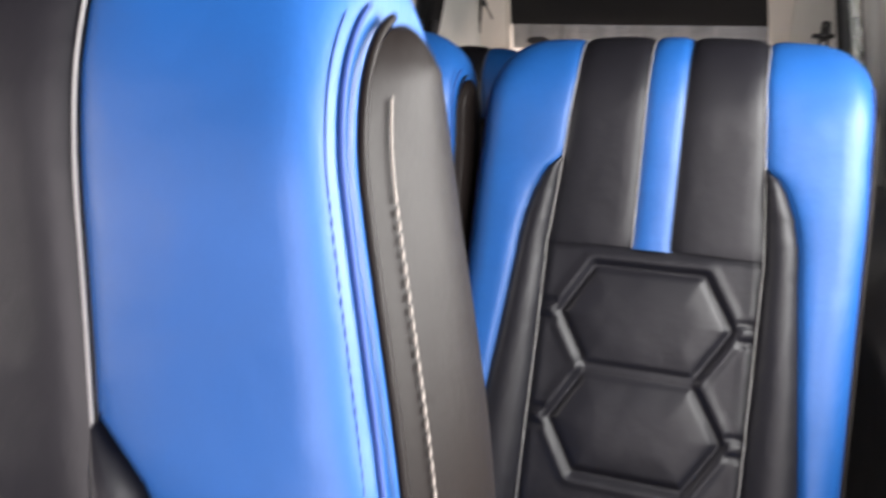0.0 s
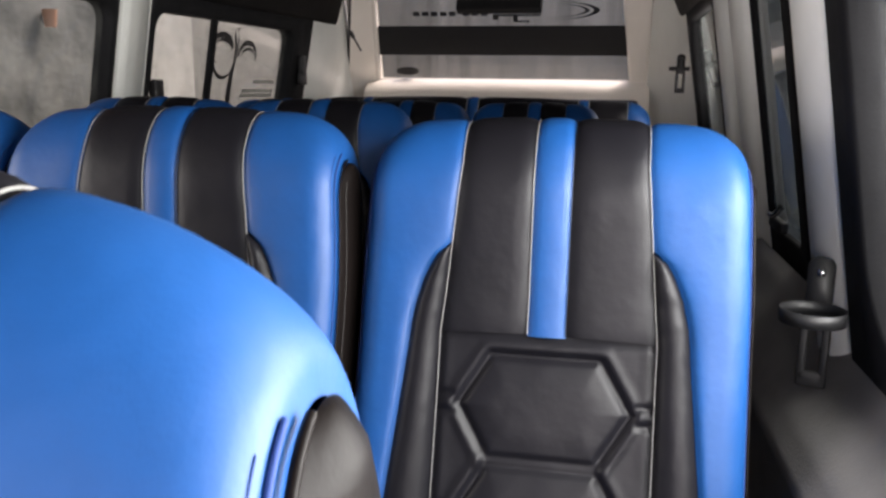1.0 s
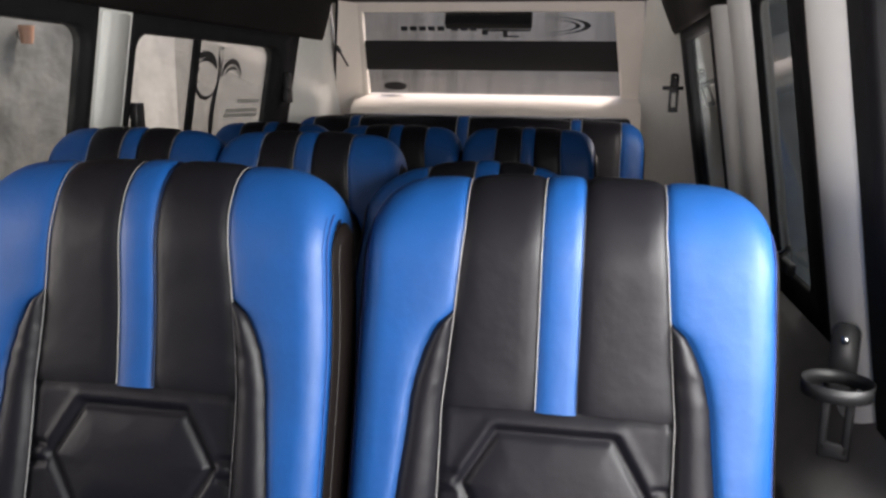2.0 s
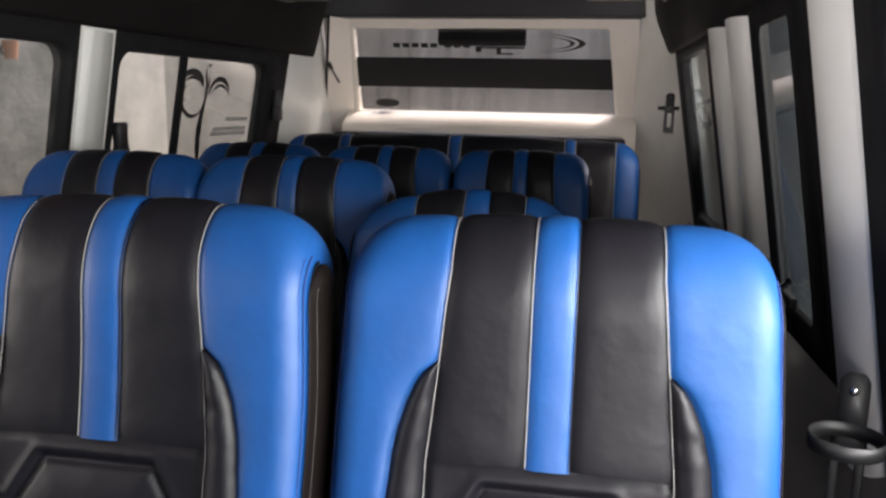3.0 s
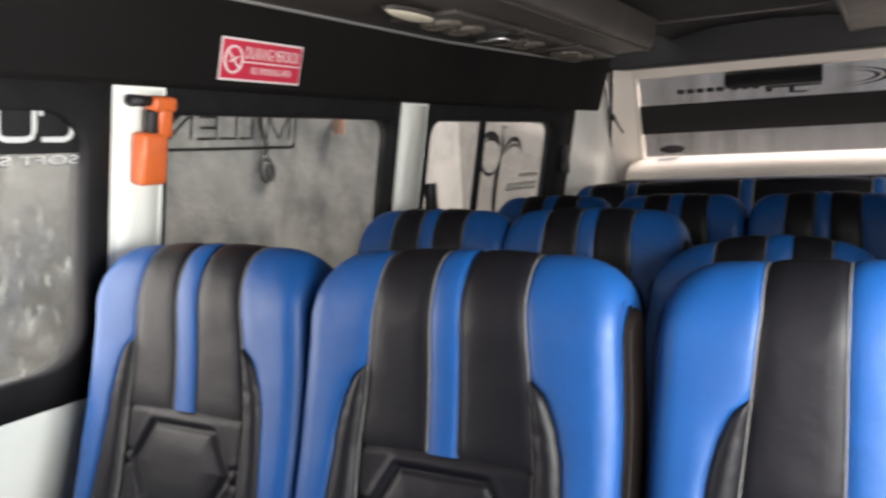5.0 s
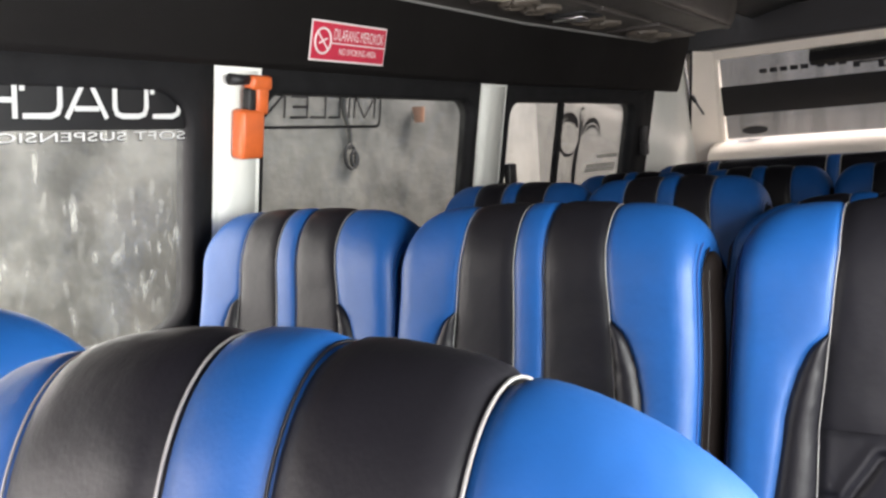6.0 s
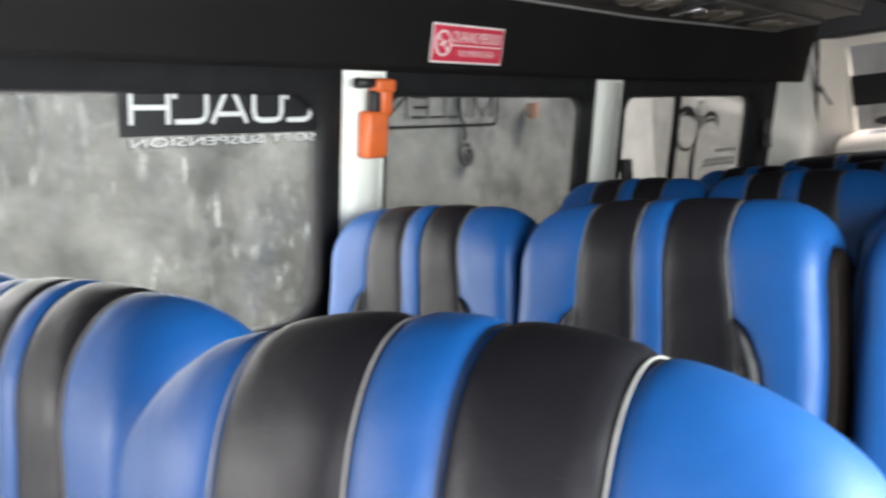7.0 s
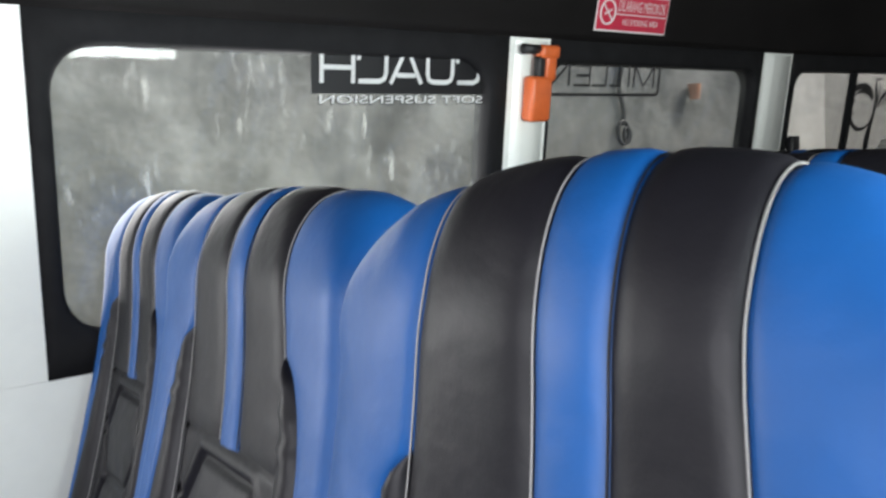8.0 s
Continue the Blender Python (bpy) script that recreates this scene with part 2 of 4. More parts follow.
def rounded_rect(a0, a1, b0, b1, r, n=6):
    out = []
    for ca, cb, s in ((a1 - r, b1 - r, 0), (a0 + r, b1 - r, 1), (a0 + r, b0 + r, 2), (a1 - r, b0 + r, 3)):
        for k in range(n + 1):
            t = math.pi / 2 * (s + k / n)
            out.append((ca + r * math.cos(t), cb + r * math.sin(t)))
    return out


def ring_panel(outer, inner, place, depth, lip=0.0):
    """A panel with a rounded hole: outer and inner loops of equal length in (a, b); place(a, b, d) gives the point d behind the face."""
    bm = bmesh.new()
    n = len(outer)
    fo = [bm.verts.new(place(a, b, 0)) for a, b in outer]
    fi = [bm.verts.new(place(a, b, 0.004)) for a, b in inner]
    ca = sum(a for a, b in inner) / n
    cb = sum(b for a, b in inner) / n
    fm = [bm.verts.new(place(a + (a - ca) * 0.015, b + (b - cb) * 0.02, 0)) for a, b in inner]
    bo = [bm.verts.new(place(a, b, depth)) for a, b in outer]
    bi = [bm.verts.new(place(a, b, depth)) for a, b in inner]
    for L0, L1 in ((fo, fm), (fm, fi), (fi, bi), (bi, bo), (bo, fo)):
        for k in range(n):
            bm.faces.new((L0[k], L0[(k + 1) % n], L1[(k + 1) % n], L1[k]))
    return bm


def flat_poly(pts2, place, d=0.0, thick=0.0):
    bm = bmesh.new()
    f = [bm.verts.new(place(a, b, d)) for a, b in pts2]
    bm.faces.new(f)
    if thick:
        g = [bm.verts.new(place(a, b, d + thick)) for a, b in pts2]
        bm.faces.new(g[::-1])
        n = len(f)
        for k in range(n):
            bm.faces.new((f[k], f[(k + 1) % n], g[(k + 1) % n], g[k]))
    return bm


def text_bm(body, width, height, m):
    """Lettering from the built-in font, fitted to width and height, as a mesh."""
    cu = bpy.data.curves.new("lettering", 'FONT')
    cu.body = body
    cu.extrude = 0.0
    ob = bpy.data.objects.new("lettering_source", cu)
    scene.collection.objects.link(ob)
    bpy.context.view_layer.update()
    me = ob.evaluated_get(bpy.context.evaluated_depsgraph_get()).to_mesh()
    bm = bmesh.new()
    bm.from_mesh(me)
    xs = [v.co.x for v in bm.verts]
    ys = [v.co.y for v in bm.verts]
    x0, x1, y0, y1 = min(xs), max(xs), min(ys), max(ys)
    for v in bm.verts:
        v.co = m @ Vector(((v.co.x - x0) / (x1 - x0) * width, (v.co.y - y0) / (y1 - y0) * height, 0))
    ob.evaluated_get(bpy.context.evaluated_depsgraph_get()).to_mesh_clear()
    bpy.data.objects.remove(ob)
    return bm


# ---- seats ----
LEAN_Z = (0.44, 0.60, 0.72, 0.80, 0.87, 0.95, 1.00, 1.06)
LEAN_Y = (-0.110, -0.070, -0.037, -0.014, -0.002, 0.005, 0.008, 0.010)
LEAN_FIT = [float(c) for c in np.polyfit([z - 0.8 for z in LEAN_Z], LEAN_Y, 4)]


def lean(z):
    """Side profile of a seat back: reclined below, upright at its head end."""
    t, y = z - 0.8, 0.0
    for c in LEAN_FIT:
        y = y * t + c
    return y


def back_surface(W, thick, ztop, dome, corner_a, corner_h, edge, wing, nip=0.0, peak=0.0, recede=0.0):
    """The seat back's skin: x across, q from the foot of the front (0), over the crest (1 to 2), to the foot of the back (3)."""
    zb = 0.44

    def at(x, q):
        a = min(abs(x), W)
        zt = ztop - dome * ((x - peak) / W) ** 2
        ca = W - corner_a
        if a > ca:
            t = (a - ca) / corner_a
            zt -= corner_h * (1 - math.sqrt(max(0, 1 - t * t)))
        e = 0.0
        ea = W - edge[0]
        if a > ea:
            t = (a - ea) / edge[0]
            e = edge[1] * (1 - math.sqrt(max(0, 1 - t * t)))
        r, h = thick / 2, 0.10 - 0.055 * max(0.0, (a - 0.6 * W) / (0.4 * W)) ** 2
        zs = zt - h
        if q <= 1:
            z, d = zb + (zs - zb) * q, 0.0
        elif q <= 2:
            g = math.pi * (q - 1)
            z, d = zs + h * math.sin(g), r - r * math.cos(g)
        else:
            z, d = zs - (zs - zb) * (q - 2), thick
        d = e + d * (thick - 2 * e) / thick
        if q < 1.2:
            low = min(1, max(0, (0.98 - z) / 0.25))
            side = min(1, max(0, (a - 0.45 * W) / (0.35 * W)))
            d -= wing * low * side * side * (3 - 2 * side)
        if recede and x < 0 and q < 1.5:
            low = min(1, max(0, (1.5 - q) / 0.75))
            side = min(1, max(0, (a - 0.3 * W) / (0.7 * W)))
            d += recede * low * low * (3 - 2 * low) * side * side
        if nip and a > 0.12:
            up = min(1.0, max(0.0, (z - 0.82) / 0.2))
            x = math.copysign(0.12 + (a - 0.12) * (1 - nip * up * up * (3 - 2 * up)), x)
        return Vector((x, lean(z) + d, z))

    def q_of(z):
        return (z - zb) / (ztop - 0.10 - zb)

    return at, q_of


def skin_patch(at, xl, xr, q0, q1, nx, nq, puff=0.003, groove=0.004, seam=0.006, relief=None, ends=(False, False)):
    """A panel of the skin between the curves xl(q) and xr(q), padded, with its seams drawn in."""
    bm = bmesh.new()
    us = [0.5 - 0.5 * math.cos(math.pi * i / nx) for i in range(nx + 1)]
    us = [0.6 * u + 0.4 * i / nx for i, u in enumerate(us)]

    def fn(u, v):
        q = q0 + (q1 - q0) * v
        a, b = xl(q), xr(q)
        x = a + (b - a) * u
        p = at(x, q)
        n = (at(x + 0.0015, q) - at(x - 0.0015, q)).cross(at(x, q + 0.003) - at(x, q - 0.003))
        n = n.normalized() if n.length > 1e-9 else Vector((0, -1, 0))
        dl, dr = (x - a), (b - x)
        h = puff * (1 - (2 * u - 1) ** 4) - groove * (math.exp(-(dl / seam) ** 2) + math.exp(-(dr / seam) ** 2))
        if ends[0]:
            h -= groove * math.exp(-((p.z - at(x, q0).z) / seam) ** 2)
        if ends[1]:
            h -= groove * math.exp(-((p.z - at(x, q1).z) / seam) ** 2)
        if relief:
            h += relief(x, p.z)
        return p + n * h

    add_grid(bm, fn, nx, nq, us)
    return bm


def hex_relief(x, z):
    """Quilting: stacked padded hexagons, each in its own stitched groove, tied to the side seams by twin ribs."""
    h = 0.0
    for zc in (0.716, 0.590):
        best = 9.0
        P = [(-0.100, zc), (-0.064, zc + 0.058), (0.064, zc + 0.058), (0.100, zc), (0.064, zc - 0.058), (-0.064, zc - 0.058)]
        inside = True
        for k in range(6):
            (ax, az), (bx, bz) = P[k], P[(k + 1) % 6]
            ex, ez = bx - ax, bz - az
            t = max(0, min(1, ((x - ax) * ex + (z - az) * ez) / (ex * ex + ez * ez)))
            best = min(best, math.hypot(x - ax - t * ex, z - az - t * ez))
            if ex * (z - az) - ez * (x - ax) > 0:
                inside = False
        h -= 0.0062 * math.exp(-(best / 0.0050) ** 2)
        if inside:
            h += 0.0050 * (1 - math.exp(-(best / 0.022) ** 2))
        else:
            h += 0.0022 * math.exp(-((best - 0.011) / 0.006) ** 2)
        side = min(1.0, max(0.0, (abs(x) - 0.101) / 0.008))
        for s in (-1, 1):
            h -= 0.0042 * side * math.exp(-((z - zc - s * 0.010) / 0.0042) ** 2)
    return h


def seat_back_parts(root, W=0.230, stripe=0.0225, half=0.126, dome=0.014, ZT=1.048, shift=0.0, corner=(0.072, 0.050), nip=0.06, T=0.136, mid=0.0, peak=0.0, edge=(0.034, 0.028), recede=0.0, thread=None):
    at, q_of = back_surface(W, T, ZT, dome, corner[0], corner[1], edge, 0.012, nip, peak, recede)
    zs = ZT - 0.10
    zb = 0.44
    z_of = lambda q: zb + (zs - zb) * min(q, 1) + 0.10 * math.sin(math.pi * max(0.0, min(q, 1.5) - 1))

    def c2(q):
        z = z_of(q)
        return half - 0.018 * min(1, max(0, (z - 0.80) / 0.2))

    def c1(q):
        z = z_of(q)
        t = min(1, max(0, (0.905 - z) / 0.11))
        return c2(q) + 0.036 * math.sqrt(1 - (1 - t) ** 2) + (0.02 * max(0, 0.79 - z) / 0.2)

    QE = 2.35
    ql, qb = q_of(0.80), q_of(0.905)
    for sgn in (1, -1):
        lo, hi = (lambda q: mid + c1(q)), (lambda q: W)
        if sgn < 0:
            lo, hi = (lambda q: -W), (lambda q: mid - c1(q))
        wing = part("side_wing", skin_patch(at, lo, hi, 0, QE, 28, 84, puff=0.0035, groove=0.0025, seam=0.0045), BLUE, root, "bright blue leatherette side wing")
        lo, hi = (lambda q: mid + c2(q)), (lambda q: mid + c1(q) + 0.0005)
        if sgn < 0:
            lo, hi = (lambda q: mid - c1(q) - 0.0005), (lambda q: mid - c2(q))
        part("inner_bolster", skin_patch(at, lo, hi, 0, qb, 6, 44, puff=0.009, groove=0.004, relief=lambda x, z: 0.0025 * math.sin(z * 230 + x * 90) * math.exp(-((z - 0.838) / 0.032) ** 2)), BLACK, root, "creased black inner bolster")
        lo, hi = (lambda q: shift + stripe), (lambda q: mid + c2(q))
        if sgn < 0:
            lo, hi = (lambda q: mid - c2(q)), (lambda q: shift - stripe)
        panel = part("centre_panel", skin_patch(at, lo, hi, ql, QE, 10, 64, puff=0.0035, groove=0.0025, seam=0.0045, ends=(True, False)), BLACK, root, "smooth black leatherette panel")
        # gusset between the front and back rims
        bm = bmesh.new()

        def gus(u, v, sgn=sgn):
            q = 1.5 * v
            p, k = at(sgn * W, q), at(sgn * W, 3 - q)
            o = p.lerp(k, u)
            o.x += sgn * 0.010 * math.sin(math.pi * u) * min(1, 6 * (1 - v))
            return o

        add_grid(bm, gus, 8, 48)
        gusset = part("gusset", bm, GUSSET, root, "brownish black side gusset")
        # edge seam, thread and gusset stitches
        bm = bmesh.new()
        add_tube(bm, [at(sgn * (W - 0.0005), 1.5 * k / 60) + Vector((sgn * 0.001, -0.001, 0)) for k in range(58)], 0.0015, 6)
        part("edge_cord", bm, GUSSET, gusset)
        bm = bmesh.new()
        xe = sgn * (W - 0.008)

        def off(p, q):
            n = (at(xe + 0.0015, q) - at(xe - 0.0015, q)).cross(at(xe, q + 0.003) - at(xe, q - 0.003))
            return n.normalized() * 0.0017

        for k in range(2, 178):
            q = 1.30 * k / 180
            p, k2 = at(sgn * (W - 0.008), q), at(sgn * (W - 0.008), q + 0.0050)
            add_tube(bm, [p + off(p, q), k2 + off(k2, q)], 0.00045, 4)
        part("edge_stitching", bm, BLUE_THREAD, wing, "dark stitching along the wing edge")
        for inset in (0.0135, 0.004):
            bm = bmesh.new()
            add_tube(bm, [at(sgn * (W - inset), 1.36 * k / 70) + off(None, 1.36 * k / 70) * 0.5 for k in range(71)], 0.0010, 5)
            part("wing_seam", bm, BLUE_THREAD, wing, "dark seam along the wing edge")
        bm = bmesh.new()
        for k in range(2, 168):
            q = 1.20 * k / 170
            a, b = gus(0.10, q / 1.5), gus(0.10, (q + 0.0048) / 1.5)
            add_tube(bm, [a + Vector((sgn * 0.0010, 0, 0)), b + Vector((sgn * 0.0010, 0, 0))], 0.00055, 4)
        part("gusset_stitching", bm, thread or DARKTHREAD, gusset, "stitching on the gusset")
        bm = bmesh.new()
        add_tube(bm, [at(mid + sgn * c2(q), q) for q in [QE * k / 110 for k in range(111)]], 0.00065, 6)
        part("piping", bm, PIPING, root, "thin pale grey piping")
        bm = bmesh.new()
        add_tube(bm, [at(shift + sgn * stripe, q) for q in [ql + (QE - ql) * k / 80 for k in range(81)]], 0.0007, 6)
        part("stripe_piping", bm, BLACK if sgn > 0 else PIPING, panel)
    part("centre_stripe", skin_patch(at, lambda q: shift - stripe, lambda q: shift + stripe, ql - 0.004, QE, 6, 64, puff=0.003, groove=0.0025, seam=0.0045), BLUE, root, "narrow bright blue stripe")
    part("quilted_panel", skin_patch(at, lambda q: mid - c2(q), lambda q: mid + c2(q), 0, ql, 84, 130, puff=0.0, groove=0.004, relief=lambda x, z: hex_relief(x - mid, z), ends=(False, True)), BLACK, root, "black hexagon-quilted lumbar panel")
    bm = bmesh.new()
    add_grid(bm, lambda u, v: at(-W + 2 * W * u, 2.3 + 0.7 * v) + Vector((0, 0.003, 0)), 14, 14)
    part("back_panel", bm, BLACK, root)


def cushion_parts(root):
    def top(x, v, W=0.225):
        a = abs(x) / W
        g = v * 2.2
        if g < 1:
            y, z = 0.0 - 0.40 * g, 0.47 + 0.02 * g
        elif g < 1.7:
            t = (g - 1) / 0.7 * math.pi / 2
            y, z = -0.40 - 0.06 * math.sin(t), 0.43 + 0.06 * math.cos(t)
        else:
            y, z = -0.46, 0.43 - 0.09 * (g - 1.7) / 0.5
        e = 0.0 if a < 0.8 else 0.03 * (1 - math.sqrt(max(0, 1 - ((a - 0.8) / 0.2) ** 2)))
        return Vector((x, y - 0.06 + e, z - e))

    for nm, a, b, mat in (("cushion_wing", -0.225, -0.125, BLUE), ("cushion_centre", -0.125, 0.125, BLACK), ("cushion_wing", 0.125, 0.225, BLUE)):
        bm = bmesh.new()
        add_grid(bm, lambda u, v: top(a + (b - a) * u, v) + Vector((0, 0, 0.004 * (1 - (2 * u - 1) ** 4))), 10, 30)
        part(nm, bm, mat, root)
    part("cushion_base", box(-0.222, 0.222, -0.50, 0.04, 0.33, 0.44, 0.015), BLACK, root)
    for sx in (-0.17, 0.17):
        part("leg", box(sx - 0.02, sx + 0.02, -0.42, 0.02, 0.0, 0.335, 0.005), DARKSTEEL, root)


seat = thing("bus_seat", "blue and black leatherette bus seat beside the sliding door", "seat", "bus seats", at=pose(0.344, 1.314, 0) @ Matrix.Diagonal((1, 1, 0.993, 1)))
seat_back_parts(seat)
cushion_parts(seat)
SEATS = [
    (-0.1355, 1.279, 1.0, 1.0, "blue and black leatherette bus seat, middle of its row"),
    (-0.600, 1.285, 1.0, 1.0, "blue and black leatherette bus seat by the window pillar"),
    (-0.312, 0.522, 0.98, 1.0, "front-row blue and black leatherette seat in the middle"),
    (-0.695, 0.535, 0.74, 1.0, "narrower front-row blue and black seat by the window"),
    (-0.192, 1.97, 0.86, 1.0, "second-row blue and black leatherette seat in the middle"),
    (-0.572, 1.97, 0.86, 1.0, "second-row blue and black leatherette seat by the window"),
    (0.208, 2.58, 0.79, 0.99, "third-row blue and black leatherette seat by the aisle"),
    (-0.155, 2.58, 0.79, 0.99, "third-row blue and black leatherette seat in the middle"),
    (-0.520, 2.58, 0.79, 0.99, "third-row blue and black leatherette seat by the window"),
]
for x, y, sx, sz, lab in SEATS:
    c = copy_thing(seat, pose(x, y, 0) @ Matrix.Diagonal((sx, 1, sz / 0.993, 1)))
    c["label"] = lab

aisle_seat = thing("bus_seat", "front-row blue and black leatherette seat with a broad stripe", "seat", "bus seats", at=pose(0.1443, 0.4864, 0, 0, 0, 3.9))
seat_back_parts(aisle_seat, 0.227, 0.0235, 0.1195, 0.0512, 1.0624, 0.0350, (0.0665, 0.0193), 0.28, 0.104, 0.0225, 0.034, (0.022, 0.016), 0.045, THREAD)
cushion_parts(aisle_seat)
c = copy_thing(aisle_seat, pose(0.162, 1.82, 0) @ Matrix.Diagonal((0.92, 1, 0.9535, 1)))
c["label"] = "lower blue and black leatherette seat with a broad stripe"


def rear_bench():
    root = thing("rear_bench", "long blue and black leatherette rear bench with striped back", "bench", at=pose(-0.08, 3.30, -0.008))
    W = 0.64
    at, q_of = back_surface(W, 0.12, 1.050, 0.012, 0.09, 0.085, (0.05, 0.016), 0.01)
    cuts = [-0.64, -0.555, -0.42, -0.382, -0.022, 0.022, 0.382, 0.42, 0.555, 0.64]
    kinds = ["blue", "black", "blue", "black", "blue", "black", "blue", "black", "blue"]
    for a, b, k in zip(cuts, cuts[1:], kinds):
        part("back_" + ("stripe" if k == "blue" else "panel"), skin_patch(at, lambda q, a=a: a, lambda q, b=b: b, 0, 2.6, 8, 60, puff=0.003, groove=0.004), BLUE if k == "blue" else BLACK, root)
    for c in cuts[1:-1]:
        bm = bmesh.new()
        add_tube(bm, [at(c, 2.4 * k / 70) for k in range(71)], 0.0018, 5)
        part("piping", bm, PIPING, root)
    for s in (-1, 1):
        bm = bmesh.new()
        add_grid(bm, lambda u, v: at(s * W, 1.5 * v).lerp(at(s * W, 3 - 1.5 * v), u), 4, 30)
        part("gusset", bm, GUSSET, root)
    part("bench_cushion", box(-0.64, 0.64, -0.50, 0.02, 0.30, 0.46, 0.03), BLACK, root)
    part("bench_base", box(-0.60, 0.60, -0.42, 0.02, 0.0, 0.30, 0.01), DARKSTEEL, root)


rear_bench()

# ---- body shell ----
def xl(z, y=0.0):
    """Inner face of the window-side wall: it leans in with height and tapers towards the tail."""
    return -0.825 - 0.175 * (1.32 - z) + 0.10 * max(0.0, y - 2.45)


def xr(z, y=0.0):
    return 0.665 + 0.175 * (1.32 - z)


def left(a, b, d):
    return Vector((xl(b, a) - d, a, b))


def right(a, b, d):
    return Vector((xr(b, a) + d, a, b))


floor = tagged(mesh_ob("floor", box(-1.05, 0.95, -1.3, 4.4, -0.06, 0.0), FLOORMAT, False), "dark vinyl bus floor under the seats", "floor", kind="structure")


def side_wall(name, place, pieces, mat, label):
    root = thing(name, label, "wall", kind="structure")
    for a0, a1, b0, b1, d0, d1, m in pieces:
        bm = bmesh.new()
        n = 10
        nb = max(2, int((b1 - b0) / 0.12))
        f = add_grid(bm, lambda u, v: place(a0 + (a1 - a0) * u, b0 + (b1 - b0) * v, d0), n, nb)
        g = add_grid(bm, lambda u, v: place(a0 + (a1 - a0) * u, b0 + (b1 - b0) * v, d1), n, nb)
        loop = lambda R: R[0] + [r[-1] for r in R[1:]] + R[-1][-2::-1] + [r[0] for r in R[-2:0:-1]]
        A, B = loop(f), loop(g)
        for k in range(len(A)):
            bm.faces.new((A[k], A[(k + 1) % len(A)], B[(k + 1) % len(B)], B[k]))
        part("wall_panel", bm, m, root, smooth=False)
    return root


# window side: sill panel, pillars, header
wall_left = side_wall("wall_left", left, [
    (-1.2, 3.475, 0.0, 0.7645, 0.0, 0.08, WHITE),
    (0.05, 0.452, 0.766, 1.60, -0.004, 0.05, WHITE),
    (-1.2, -0.80, 0.766, 1.60, 0.0, 0.08, WHITE),
    (-0.80, 0.05, 1.34, 1.60, 0.0, 0.08, WHITE),
    (1.374, 1.492, 0.766, 1.335, 0.0, 0.05, WHITE),
    (2.318, 2.462, 0.766, 1.335, 0.0, 0.05, WHITE),
    (3.44, 3.475, 0.766, 1.60, 0.0, 0.08, WHITE),
    (0.452, 3.44, 1.345, 1.60, 0.03, 0.08, WHITE),
], WHITE, "white painted side wall of the minibus")
for y0, y1 in ((1.376, 1.490), (2.320, 2.460)):
    prof = [(y0, 0.03), (y0 + 0.008, 0.004), (y0 + 0.018, -0.005), (y0 + 0.034, -0.010), (y0 + 0.042, -0.010), (y0 + 0.06, -0.008), (y1 - 0.012, -0.005), (y1, 0.02)]
    bm = bmesh.new()
    add_grid(bm, lambda u, v: left(prof[round(u * 7)][0], 0.768 + 0.548 * v, prof[round(u * 7)][1]), 7, 8)
    part("pillar_cover", bm, WHITE, wall_left, "white bent sheet cover of the window pillar")

wall_right = side_wall("wall_right", right, [
    (-1.2, -0.80, 0.0, 0.70, 0.0, 0.08, PANEL),
    (-0.08, 4.2, 0.0, 0.70, 0.0, 0.08, PANEL),
    (-1.2, -0.80, 0.70, 1.60, 0.0, 0.08, WHITE),
    (-0.80, 0.0, 1.36, 1.60, 0.0, 0.08, WHITE),
    (-0.08, 0.02, 0.70, 1.36, 0.0, 0.08, WHITE),
    (1.406, 1.775, 0.70, 1.36, 0.055, 0.08, WHITE),
    (2.195, 2.545, 0.70, 1.335, 0.030, 0.08, WHITE),
    (3.52, 4.2, 0.70, 1.60, 0.0, 0.08, WHITE),
    (0.02, 3.52, 1.365, 1.60, 0.03, 0.08, WHITE),
], WHITE, "white painted door-side wall of the minibus")
def track_cover(y0, y1, proud):
    """Rounded upright cover: its face turns from the front round to the aisle."""
    bm = bmesh.new()

    def fn(u, v):
        t = math.pi * u
        c = math.copysign(abs(math.cos(t)) ** 0.6, math.cos(t))
        return right((y0 + y1) / 2 - (y1 - y0) / 2 * c, 0.70 + 0.635 * v, 0.026 - (0.026 + proud) * abs(math.sin(t)) ** 0.7)

    add_grid(bm, fn, 14, 8)
    part("pillar_cover", bm, WHITE, wall_right, "white rounded door track cover")


track_cover(2.198, 2.330, 0.028)
track_cover(2.430, 2.543, 0.030)
bm = bmesh.new()
add_grid(bm, lambda u, v: right(2.325 + 0.11 * u, 0.70 + 0.635 * v, 0.012), 2, 8)
part("track_seal", bm, RUBBER, wall_right, "black rubber strip")


